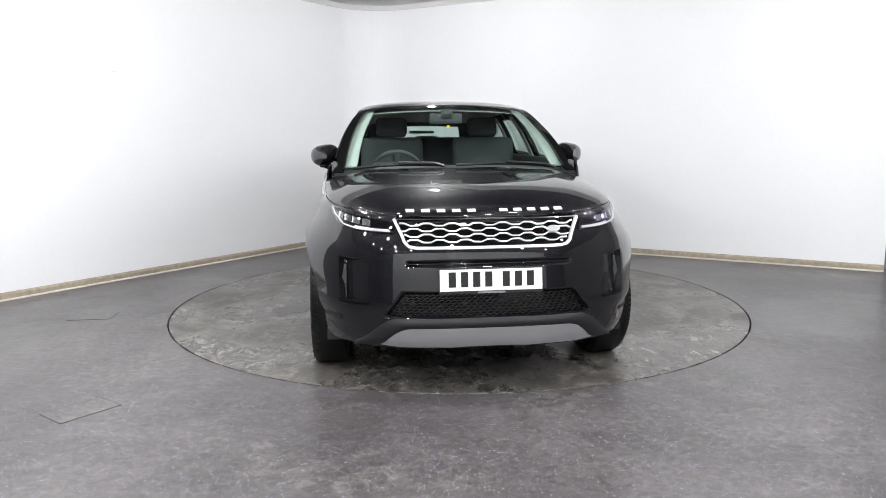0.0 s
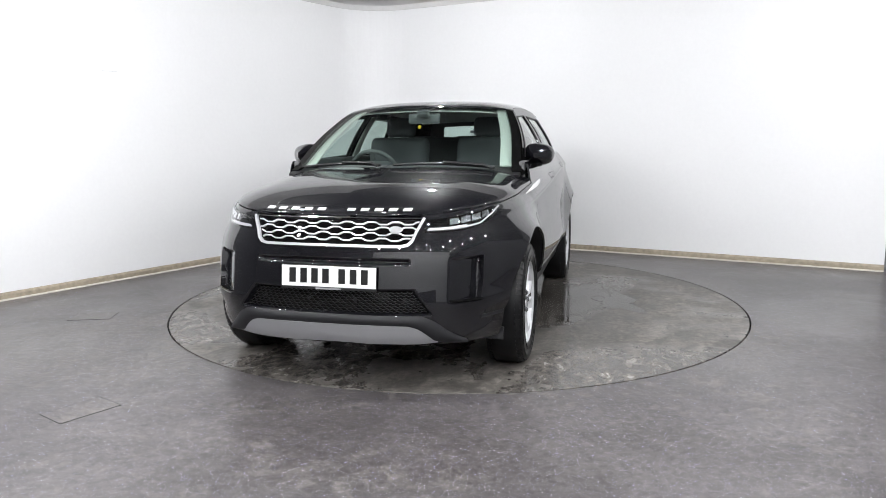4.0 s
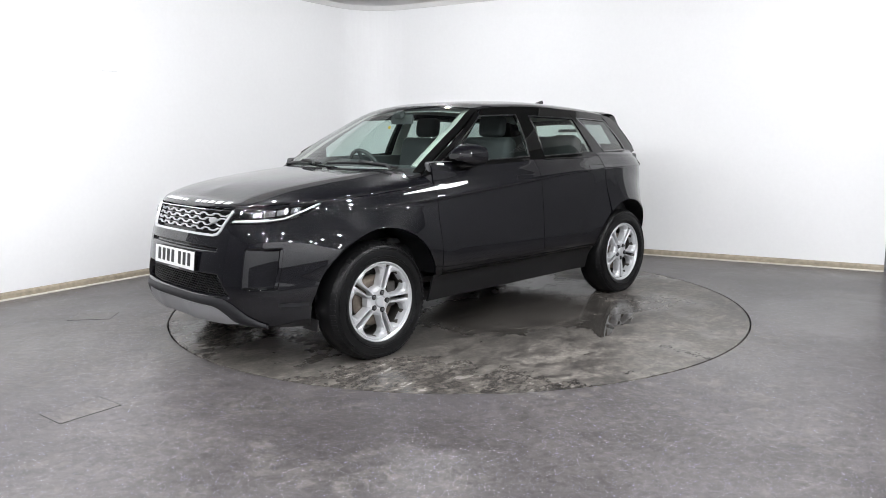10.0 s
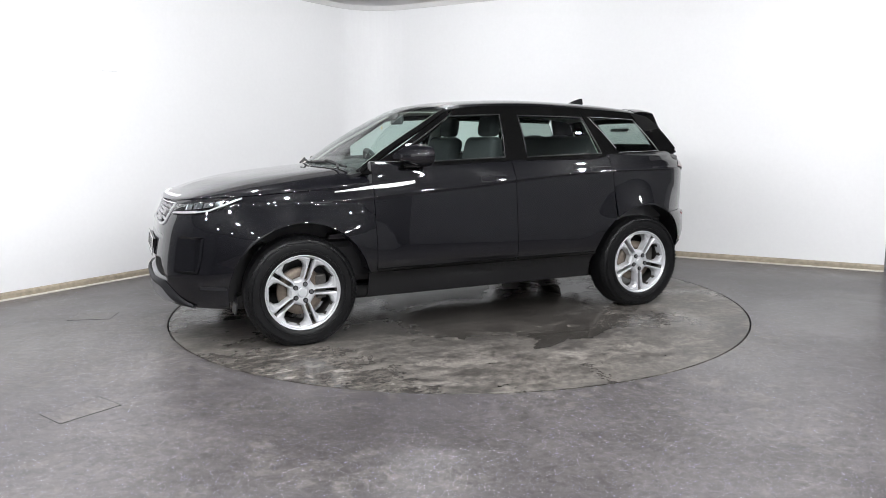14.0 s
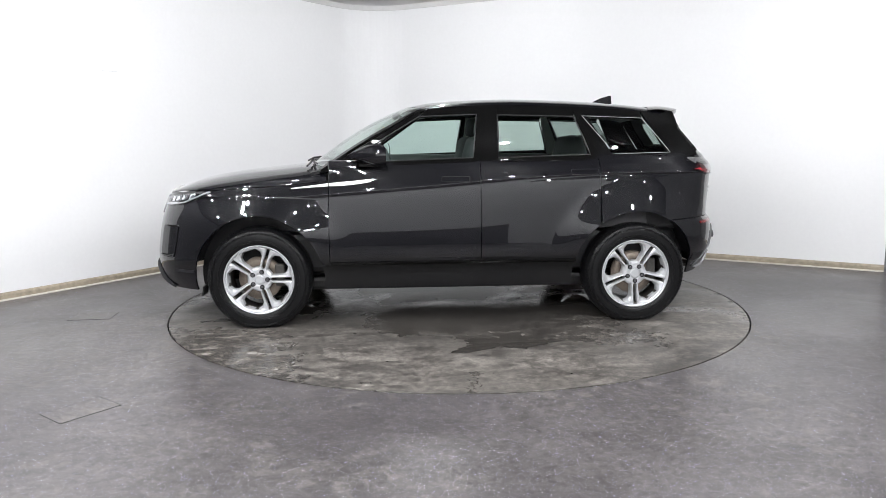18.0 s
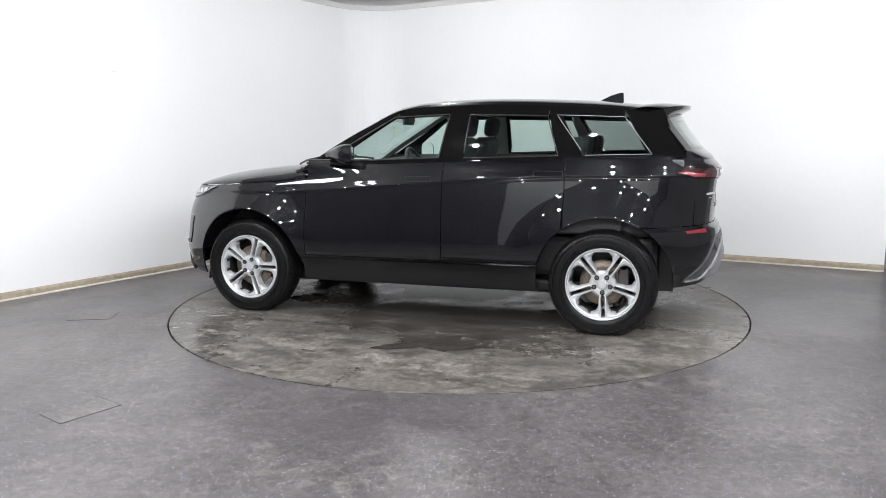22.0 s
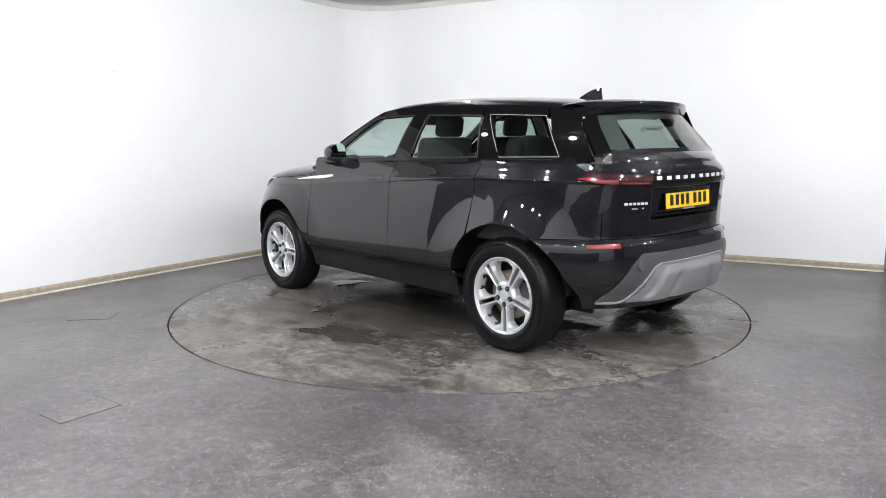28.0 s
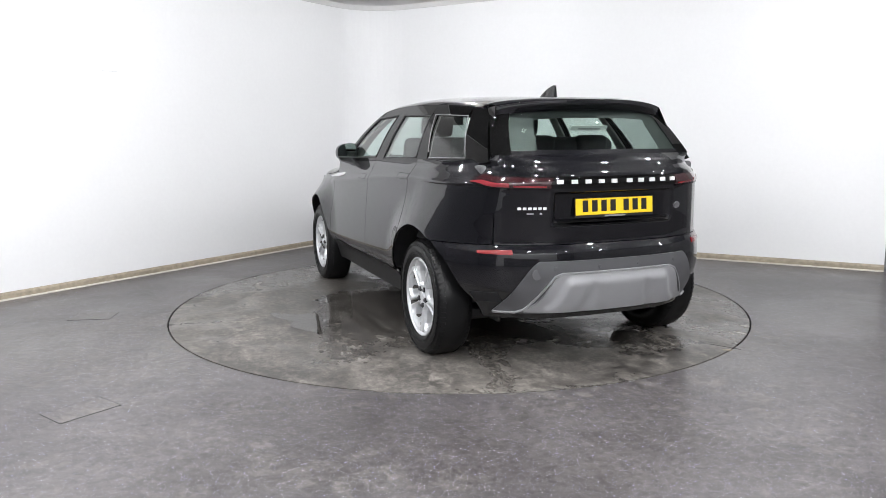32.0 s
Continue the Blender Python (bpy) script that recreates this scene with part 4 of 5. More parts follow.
    part("brake_caliper", box_bm(0.07, 0.06, 0.16, pose(-0.135, 0.0, 0.02), 0.012), M_DARKMETAL, w)
    return w


WH = wheel()
TRACK_Y = 0.822
WH.matrix_basis = pose(XF, TRACK_Y, HUB_Z)
for x, y, rz in ((XR, TRACK_Y, 0), (XF, -TRACK_Y, 180), (XR, -TRACK_Y, 180)):
    w2 = copy_thing(WH, pose(x, y, HUB_Z, 0, 0, rz))
    for o in w2.children:
        if o.name.startswith(("spoke_loop", "wheel_nut", "nut_shade_disc")):
            o.matrix_basis = pose(0, 0, 0, 0, -15 if x < 0 else 20, 0) @ o.matrix_basis

# ---------------------------------------------------------------- the car: details


def surf_path(points, fn, d, n=8, closed=False):
    """Points and outward ways along a line of (y, z) corners laid on the nose or the tail."""
    out, ups = [], []
    m = len(points) if closed else len(points) - 1
    for i in range(m):
        (y0, z0), (y1, z1) = points[i], points[(i + 1) % len(points)]
        for k in range(n):
            f = k / n
            y, z = y0 + (y1 - y0) * f, z0 + (z1 - z0) * f
            p = fn(y, z, d)
            out.append(p)
            ups.append(fn(y, z, d + 0.01) - p)
    if not closed:
        y, z = points[-1]
        p = fn(y, z, d)
        out.append(p)
        ups.append(fn(y, z, d + 0.01) - p)
    return out, ups


def surf_bar(name, points, fn, d, prof, mat, parent, n=8, closed=False, label="", smooth=False):
    pts, ups = surf_path(points, fn, d, n, closed)
    return sweep(name, pts, prof, mat, parent, label, closed, smooth, ups)


# grille: chrome surround and wavy bars of a honeycomb
grille_back = patch("grille", lambda a, b: on_front((-1 + 2 * a) * (0.405 + 0.46 * (0.13 * b)), 0.784 + 0.128 * b, -0.028), 30, 6, M_GLOSSTRIM, car, thick=0.005, flip=False, label="black grille with silver honeycomb bars")
surf_bar("surround", [(0.475, 0.918), (0.440, 0.845), (0.425, 0.805), (0.405, 0.786), (0.37, 0.779), (0, 0.779), (-0.37, 0.779), (-0.405, 0.786), (-0.425, 0.805), (-0.440, 0.845), (-0.475, 0.918)],
         on_front, 0.002, [(-0.008, -0.008), (0.008, -0.008), (0.007, 0.006), (-0.007, 0.006)], M_BRIGHT, grille_back, 6, label="bright chrome surround")
surf_bar("top_strip", [(0.47, 0.917), (0, 0.919), (-0.47, 0.917)], on_front, 0.000, [(-0.003, -0.006), (0.003, -0.006), (0.003, 0.004), (-0.003, 0.004)], M_CHROME, grille_back, 20)
PER = 0.130
for k in range(4):
    zc = 0.896 - k * 0.027
    lim = 0.462 - 0.46 * (0.916 - zc)
    line, y, sgn = [], -lim, 1 if k % 2 else -1
    n0 = int(2 * lim / 0.008)
    for i in range(n0 + 1):
        y = -lim + 2 * lim * i / n0
        ph = ((y + 10) / PER) % 1.0
        tri = max(-1, min(1, 3.2 * (4 * abs(ph - 0.5) - 1) * 0.8))
        line.append((y, zc + sgn * 0.0062 * tri))
    surf_bar("honeycomb_bar", line, on_front, -0.012, [(-0.0042, -0.006), (0.0042, -0.006), (0.0036, 0.004), (-0.0036, 0.004)], M_BRIGHT, grille_back, 1)
bm = cyl_bm(0.5, 0.5, 1.0, None, 24)
p, q = on_front(0.338, 0.862, 0.0), on_front(0.338, 0.862, 0.01)
m = Matrix.Translation(p) @ (q - p).to_track_quat("Z", "X").to_matrix().to_4x4() @ Matrix.Diagonal((0.034, 0.070, 0.012, 1))
bmesh.ops.transform(bm, matrix=m, verts=bm.verts)
part("badge", bm, M_SILVER, grille_back, "plain silver oval badge")

# lower intake, plate slot
intake = patch("lower_intake", lambda a, b: on_front((-1 + 2 * a) * (0.535 - 0.095 * b), 0.432 + 0.126 * b, -0.045), 30, 6, M_GLOSSTRIM, car, thick=0.004, label="black lower air intake with a fine mesh")
for k in range(8):
    z = 0.442 + 0.0145 * k
    lim = 0.43 + 0.75 * (0.560 - z) * 0.95
    n0 = 60
    line = [(-lim + 2 * lim * i / n0, z + 0.004 * (1 if (i + k) % 2 else -1)) for i in range(n0 + 1)]
    surf_bar("mesh_bar", line, on_front, -0.036, rect(0.004, 0.006), M_TRIM, intake, 1)

# front lip and skid plate
lip_top = tab([0, 0.47, 0.54, 0.61, 0.68], [0.432, 0.430, 0.402, 0.340, 0.286])
lip_low = tab([0, 0.40, 0.45, 0.50, 0.54, 0.68], [0.380, 0.378, 0.366, 0.330, 0.292, 0.264])
patch("front_lip", lambda a, b: (lambda y: on_front(y, lip_low(abs(y)) + (lip_top(abs(y)) - lip_low(abs(y))) * b, 0.004 + 0.016 * math.sin(math.pi * min(1, 0.15 + b * 0.8))))(0.68 - 1.36 * a), 72, 10, M_CHARCOAL, car, thick=0.02, flip=True, label="dark grey plastic bumper lip")
skid_low = tab([0, 0.40, 0.48, 0.55], [0.282, 0.280, 0.282, 0.288])


def skid(a, b):
    t = 1 - 2 * a
    y = 0.55 * abs(t)
    z = skid_low(y) + (lip_low(y) + 0.002 - skid_low(y)) * b
    p = on_front(0.55 * t, z, 0.014)
    p.x += 0.008 * (math.exp(-((abs(t) - 0.36) / 0.10) ** 2))
    return p


patch("front_skid_plate", skid, 60, 10, M_SILVER, car, thick=0.025, flip=True, label="satin silver skid plate")

# side duct surrounds: a raised fin along the outer edge
for sgn in (1, -1):
    duct = patch("side_duct", lambda a, b: on_front(sgn * (0.612 + 0.140 * a), 0.498 + 0.212 * b, 0.001 - 0.28 * (0.007 + 0.138 * a)), 12, 10, M_PAINT, car, thick=0.004, flip=sgn < 0, label="dark recessed side air duct")
    surf_bar("duct_fin", [(sgn * 0.757, 0.50), (sgn * 0.765, 0.60), (sgn * 0.762, 0.71)], on_front, 0.0, [(-0.010, -0.03), (0.010, -0.03), (0.008, 0.006), (-0.008, 0.006)], M_PAINT, duct, 8)
    surf_bar("duct_sill", [(sgn * 0.62, 0.497), (sgn * 0.76, 0.497)], on_front, 0.004, [(-0.004, -0.02), (0.004, -0.02), (0.004, 0.004), (-0.004, 0.004)], M_GLOSSTRIM, duct, 8)


# headlamps: u from the grille outwards, along the body's outline
def lamp_q(u, z):
    qa, qb = q_front(0.478, z), 1.62
    return qa + (qb - qa) * u


lamp_lo = tab([0, 0.3, 0.6, 0.8, 0.92, 1.0], [0.846, 0.850, 0.866, 0.893, 0.926, 0.952])
lamp_hi = tab([0, 0.3, 0.6, 0.8, 1.0], [0.906, 0.921, 0.938, 0.950, 0.957])


def lamp_pt(u, v, d, s):
    z = lamp_lo(u) + (lamp_hi(u) - lamp_lo(u)) * v
    p = on_ring(lamp_q(u, z), z, d)
    return Vector((p.x, s * p.y, p.z))


for s in (1, -1):
    head = patch("headlamp", lambda a, b: lamp_pt(a, b, 0.002, s), 30, 8, M_GLOSSTRIM, car, thick=0.006, flip=s < 0, label="clear-lensed headlamp with silver internals")
    pts = [lamp_pt(u, 0.16, 0.006, s) for u in np.linspace(0.03, 0.62, 16)] + [lamp_pt(u, 0.16 + 0.5 * (u - 0.62) / 0.36, 0.006, s) for u in np.linspace(0.66, 0.98, 10)]
    ups = [lamp_pt(0.5, 0.5, 0.1, s) - lamp_pt(0.5, 0.5, 0, s)] * len(pts)
    sweep("light_guide", pts, [(-0.004, -0.003), (0.004, -0.003), (0.004, 0.004), (-0.004, 0.004)], M_BRIGHT, head, "white daytime light guide", ups=ups)
    patch("indicator", lambda a, b: lamp_pt(0.04 + 0.40 * a, 0.10 + 0.22 * b, 0.005, s), 10, 3, M_BRIGHT, head, thick=0.003, flip=s < 0)
    for u, wd in ((0.30, 0.05), (0.44, 0.06), (0.58, 0.06), (0.72, 0.05)):
        def refl(a, b, u=u, wd=wd):
            x = (a - 0.5) * 2
            return lamp_pt(u + wd * x, 0.44 + 0.42 * b, 0.004 + 0.004 * (1 - x * x), s)
        patch("reflector", refl, 8, 6, M_CHROME, head, thick=0.002, flip=s < 0)
    patch("lens", lambda a, b: lamp_pt(a, b, 0.014 - 0.010 * (2 * b - 1) ** 2, s), 30, 6, M_LENS, head, thick=0.0, flip=s < 0, label="clear lamp lens")


# lettering strips: one plain block per character, no words
def blocks(spec, fn, z, h, d, mat, parent, depth=0.006, name="letter_block"):
    for y, w in spec:
        ps = [fn(y + sy * w / 2, z + sz * h / 2, d + dd) for dd in (0, depth) for sy, sz in ((-1, -1), (1, -1), (1, 1), (-1, 1))]
        faces = [(0, 3, 2, 1), (4, 5, 6, 7), (0, 1, 5, 4), (1, 2, 6, 5), (2, 3, 7, 6), (3, 0, 4, 7)]
        mesh_ob(name, ps, faces, mat, parent, smooth=False)


FRONT_LET = [(-0.392 + 0.078 * i, 0.042) for i in range(5)] + [(0.085 + 0.074 * i, 0.042) for i in range(5)]


def on_bonnet(y, z, d=0.0):
    """A point on the bonnet's front roll at height z."""
    reach = y
    for _ in range(5):
        a = (q_front(reach, 0.93) - 0.86) / (2 * (FA + QL) - 1.72)
        lo, hi = 0.0, 0.7
        for _ in range(20):
            b = (lo + hi) / 2
            if bonnet(a, b).z < z:
                lo = b
            else:
                hi = b
        p = bonnet(a, lo)
        reach += y - p.y
    return p + Vector((0.85, 0.25 * y, 0.5)) * d


let = new("lettering")
let.parent = car
blocks(FRONT_LET, on_bonnet, 0.957, 0.0115, 0.000, M_LETTER, let)
let["label"] = "row of plain white blocks on the bonnet's edge"

# number plates: plain blocks for the characters


def plate(name, w, h, back, m, label):
    pl = part(name, box_bm(w, h, 0.004, m, 0.0015, 1), back, car, label)
    xs = [-0.198, -0.136, -0.075, -0.014, 0.075, 0.137, 0.198]
    for x in xs:
        part("character_block", box_bm(0.036, h * 0.70, 0.0016, m @ pose(x, 0.004, 0.0026)), M_INK, pl)
    part("dealer_line", box_bm(0.14, 0.009, 0.0016, m @ pose(0.0, -h * 0.5 - 0.008, 0.001)), M_SILVER, pl)
    part("plate_frame", box_bm(w + 0.006, h + 0.018, 0.003, m @ pose(0, -0.005, -0.0028)), M_INK, pl)


plate("front_number_plate", 0.52, 0.108, M_PLATE_W, pose(2.199, 0.0, 0.622, 90 - 6, 0, 90), "white number plate with plain black blocks")
plate("rear_number_plate", 0.52, 0.092, M_PLATE_Y, pose(-2.062, 0.0, 0.937, 90 + 4 - 8, 0, -90), "yellow number plate with plain black blocks")
part("plate_carrier", box_bm(0.03, 0.50, 0.10, pose(2.176, 0, 0.615), 0.004), M_GLOSSTRIM, car)
part("plate_recess_pad", box_bm(0.03, 0.50, 0.08, pose(-2.045, 0, 0.937), 0.004), M_GLOSSTRIM, car)

# tail lamps, band and lettering


def tail_pt(u, v, s, d=0.004):
    qa, qb = q_rear(0.418, 1.07), q_x(-1.79, 1.07)
    q = qa + (qb - qa) * u
    w = 0.056 * (1 - 0.85 * smooth01((u - 0.80) / 0.20))
    z = 1.046 + 0.012 * u + w * v + 0.022 * smooth01((u - 0.6) / 0.4)
    p = on_ring(q, z, d)
    return Vector((p.x, s * p.y, p.z))


for s in (1, -1):
    tl = patch("tail_lamp", lambda a, b: tail_pt(a, b, s), 40, 6, M_REDDARK, car, thick=0.008, flip=s > 0, label="smoked red tail lamp")
    patch("red_lens", lambda a, b: tail_pt(0.46 + 0.52 * a, 0.06 + 0.34 * b, s, 0.0065), 24, 4, M_RED, tl, thick=0.002, flip=s > 0, label="bright red outer lens")
    patch("inner_lens", lambda a, b: tail_pt(0.05 + 0.36 * a, 0.08 + 0.16 * b, s, 0.0065), 14, 4, M_RED, tl, thick=0.002, flip=s > 0)
    patch("lamp_rim", lambda a, b: tail_pt(0.0 + 1.0 * a, -0.16 + 0.14 * b, s, 0.006), 30, 2, M_GLOSSTRIM, tl, thick=0.004, flip=s > 0)
patch("tail_band", lambda a, b: on_rear(0.415 - 0.83 * a, 1.046 + 0.062 * b, 0.004), 40, 4, M_GLOSSTRIM, car, thick=0.008, label="gloss black band between the tail lamps")
rlet = new("rear_lettering")
rlet.parent = car
rlet["label"] = "row of plain white blocks across the tailgate"
blocks([(0.372 - 0.083 * i, 0.036) for i in range(5)] + [(-0.062 - 0.079 * i, 0.036) for i in range(5)], on_rear, 1.081, 0.019, 0.006, M_LETTER, rlet)
mod = new("model_lettering")
mod.parent = car
mod["label"] = "small plain silver blocks low on the tailgate"
blocks([(0.575 - 0.026 * i, 0.018) for i in range(6)], on_rear, 0.937, 0.014, 0.001, M_LETTER, mod, 0.004)
blocks([(0.52, 0.035), (0.465, 0.012)], on_rear, 0.908, 0.008, 0.001, M_SILVER, mod, 0.003)
bm = cyl_bm(0.5, 0.5, 1.0, None, 24)
p, q = on_rear(-0.45, 0.922, 0.0), on_rear(-0.45, 0.922, 0.01)
m = Matrix.Translation(p) @ (q - p).to_track_quat("Z", "X").to_matrix().to_4x4() @ Matrix.Diagonal((0.04, 0.06, 0.008, 1))
bmesh.ops.transform(bm, matrix=m, verts=bm.verts)
rb = part("rear_badge", bm, M_CHROME, car, "plain silver oval badge")
bm = cyl_bm(0.5, 0.5, 1.0, None, 24)
bmesh.ops.transform(bm, matrix=Matrix.Translation(q * 0.12 - p * 0.12) @ m @ Matrix.Diagonal((0.75, 0.8, 1.2, 1)), verts=bm.verts)
part("badge_centre", bm, M_GREYTRIM, rb)
surf_bar("plate_lamp_bar", [(0.37, 0.858), (-0.37, 0.858)], on_rear, -0.006, rect(0.006, 0.02), M_GLOSSTRIM, car, 30)
surf_bar("recess_lip", [(0.385, 0.838), (-0.385, 0.838)], on_rear, 0.0, rect(0.004, 0.006), M_GLOSSTRIM, car, 30)

# rear reflectors, rear skid plate
for s in (1, -1):
    patch("rear_reflector", lambda a, b: on_rear(s * (0.615 + 0.155 * a), 0.682 + (0.026 - 0.010 * a) * b + 0.004 * a, 0.005), 14, 4, M_REDGLOW, car, thick=0.006, flip=s > 0, label="slim red reflector in the bumper")
rs_out = tab([0.345, 0.40, 0.56, 0.62, 0.645], [0.672, 0.645, 0.56, 0.515, 0.485])
rs_in = tab([0.375, 0.42, 0.52, 0.555, 0.572], [0.53, 0.475, 0.42, 0.395, 0.36])
skr = patch("rear_skid_plate", lambda a, b: on_rear((1 - 2 * a) * rs_out(0.345 + 0.30 * b), 0.345 + 0.30 * b, 0.012), 60, 16, M_GREYTRIM, car, thick=0.02, label="grey plastic rear skid plate")


def skid_in(a, b):
    z = 0.360 + 0.212 * b
    t = 1 - 2 * a
    p = on_rear(t * rs_in(z), z, 0.024)
    p.x -= 0.022 * smooth01((0.86 - abs(t)) / 0.12) * smooth01((1 - b) / 0.3)
    p.x += 0.016 * math.exp(-((abs(t) - 0.42) / 0.07) ** 2) * smooth01((0.9 - b) / 0.4)
    return p


patch("skid_insert", skid_in, 70, 20, M_SILVER, skr, thick=0.02, label="satin silver insert with two ribs")
surf_bar("bright_edge", [(0.665, 0.352), (0.57, 0.354), (0.535, 0.372), (0.425, 0.53), (0.40, 0.562), (0.36, 0.578), (-0.36, 0.578), (-0.40, 0.562), (-0.425, 0.53), (-0.535, 0.372), (-0.57, 0.354), (-0.665, 0.352)],
         on_rear, 0.018, [(-0.005, -0.006), (0.005, -0.006), (0.004, 0.005), (-0.004, 0.005)], M_SILVER, skr, 6, label="bright silver edge")
part("tow_cover", cyl_bm(0.030, 0.030, 0.006, Matrix.Translation(on_rear(0.50, 0.575, 0.014)) @ pose(0, 0, 0, 0, -84, 0) @ pose(0, 0, 0, 0, 0, 0), 24, 0.002), M_GREYTRIM, skr)
for y in (0.55, 0.42, -0.42, -0.55):
    part("tailpipe_shield", box_bm(0.10, 0.06, 0.03, pose(-1.90, y * 0.8, 0.325), 0.008), M_DARKMETAL, car)

# flank: side blade, mouldings, flush handles, fuel flap outline, mud flaps


def flank_patch(name, x0, x1, lo, hi, d, mat, label="", n=20):
    def F(a, b):
        x = x0 + (x1 - x0) * a
        l, h = lo(a), hi(a)
        z = l + (h - l) * b
        p = on_ring(q_x(x, z), z, d)
        return p
    return both(name, F, n, 4, mat, car, thick=0.006, flip=(x1 > x0), label=label)


flank_patch("side_blade", 1.10, DOOR_F + 0.003, lambda a: 0.976 + 0.016 * a, lambda a: 0.981 + 0.032 * a, 0.004, M_LETTER, "bright silver side blade")
flank_patch("side_blade_tip", DOOR_F - 0.003, 0.545, lambda a: 0.993 + 0.028 * a * a, lambda a: 1.013 + 0.025 * a, 0.004, M_LETTER, "bright silver side blade")
flank_patch("door_moulding", DOOR_F - 0.01, DOOR_M + 0.006, lambda a: 0.447, lambda a: 0.462, 0.006, M_GLOSSTRIM)
flank_patch("door_moulding", DOOR_M - 0.006, -0.90, lambda a: 0.447, lambda a: 0.462, 0.006, M_GLOSSTRIM)


# darker bands low on the bumper sides, parking sensors
both("bumper_side_band", lambda a, b: on_ring(bump_q_front(0.398) + 0.012 + (q_front(0.76, 0.40) - bump_q_front(0.398)) * a, 0.388 + 0.020 * b, 0.003), 30, 4, M_CHARCOAL, car, thick=0.006, flip=True)
both("rear_bumper_band", lambda a, b: on_ring(bump_q_rear(0.42) - 0.015 + (q_rear(0.66, 0.42) - bump_q_rear(0.42)) * a, 0.405 + 0.06 * b, 0.004), 30, 4, M_CHARCOAL, car, thick=0.006)
for y in (0.40, 0.13, -0.13, -0.40):
    for fn, z, d in ((on_rear, 0.607, 0.013), (on_front, 0.50, -0.04)):
        p, q = fn(y, z, d), fn(y, z, d + 0.01)
        part("parking_sensor", cyl_bm(0.011, 0.010, 0.006, Matrix.Translation(p) @ (q - p).to_track_quat("Z", "X").to_matrix().to_4x4(), 16, 0.001), M_GREYTRIM if fn is on_rear else M_CHARCOAL, car)


def handle(xc, zc):
    for s in (1, -1):
        h = patch("door_handle", lambda a, b: (lambda p: Vector((p.x, s * p.y, p.z)))(on_ring(xc - 0.095 + 0.19 * a, zc - 0.016 + 0.032 * b, 0.0012)), 8, 4, M_PAINT, car, thick=0.004, flip=s > 0, label="flush black door handle")
        pts = []
        for k in range(24):
            f = k / 24 * 4
            c = [(-1, -1), (1, -1), (1, 1), (-1, 1)]
            i = int(f)
            a0, b0 = c[i]
            a1, b1 = c[(i + 1) % 4]
            u, v = a0 + (a1 - a0) * (f - i), b0 + (b1 - b0) * (f - i)
            p = on_ring(xc + 0.097 * u, zc + 0.0175 * v, 0.0)
            pts.append(Vector((p.x, s * p.y, p.z)))
        ups = [(0, s, 0.3)] * 24
        sweep("handle_gap", pts, rect(0.0022, 0.002), M_GAP, h, "", True, False, ups)


handle(-0.045, 1.035)
handle(-0.965, 1.078)
for s in (1, -1):
    part("air_dam", box_bm(0.012, 0.14, 0.07, pose(XF + 0.41, s * 0.77, 0.255, 0, -8, 0), 0.004), M_TRIM, car)

# bright window edging
def edge_line(name, pts2, d, r, mat):
    for s in (1, -1):
        pts = []
        for (x0, z0), (x1, z1) in zip(pts2[:-1], pts2[1:]):
            for k in range(8):
                f = k / 8
                p = cabin_z(x0 + (x1 - x0) * f, z0 + (z1 - z0) * f, d)
                pts.append(Vector((p.x, s * p.y, p.z)))
        sweep(name, pts, tube(r, 6), mat, car, "", False, True, [(0, s, 0.2)] * len(pts))


edge_line("window_seal", [(0.73, 1.152), (-0.175, 1.182), (-0.215, 1.488), (0.20, 1.473), (0.73, 1.152)], 0.0, 0.005, M_TRIM)
edge_line("window_seal", [(-0.357, 1.18), (-1.018, 1.197), (-0.923, 1.468), (-0.367, 1.483), (-0.357, 1.18)], 0.0, 0.005, M_TRIM)
edge_line("window_seal", [(-1.197, 1.20), (-1.628, 1.207), (-1.44, 1.455), (-0.987, 1.473), (-1.197, 1.20)], 0.001, 0.0024, M_SILVER)

# door mirrors


def mirror(s):
    def F(a, b):
        # a round the housing, b from the front to the glass
        an = 2 * math.pi * a
        r = math.sin(math.radians(12 + 78 * min(1, b * 1.25))) if b < 0.8 else 1.0 - 0.03 * (b - 0.8) / 0.2
        cy = math.copysign(abs(math.cos(an)) ** 0.7, math.cos(an))
        cz = math.copysign(abs(math.sin(an)) ** 0.75, math.sin(an))
        x = 0.665 - 0.20 * b - 0.03 * cy
        y = 0.876 + 0.098 * cy * r
        z = 1.203 + 0.078 * cz * r * (1.0 - 0.16 * cy)
        return Vector((x, s * y, z))
    house = patch("door_mirror", F, 32, 14, M_PAINT, car, thick=0.0, flip=s < 0, label="black door mirror")
    pts = [F(k / 32, 0.985) for k in range(32)]
    mesh_ob("mirror_glass", pts, [tuple(range(32)) if s < 0 else tuple(range(31, -1, -1))], M_MIRROR, house, "silvered mirror glass", smooth=False)
    nose = [F(k / 32, 0.0) for k in range(32)]
    mesh_ob("mirror_front", nose, [tuple(range(32))], M_PAINT, house, smooth=False)
    sweep("mirror_arm", [Vector((0.60, s * 0.86, 1.135)), Vector((0.62, s * 0.80, 1.115)), Vector((0.64, s * 0.76, 1.105))], [(-0.05, -0.012), (0.05, -0.012), (0.04, 0.014), (-0.04, 0.014)], M_GLOSSTRIM, house)
    part("lower_shell", box_bm(0.12, 0.10, 0.025, pose(0.57, s * 0.86, 1.138), 0.010), M_GLOSSTRIM, house)


mirror(1)
mirror(-1)

# roof fin, wipers, cameras


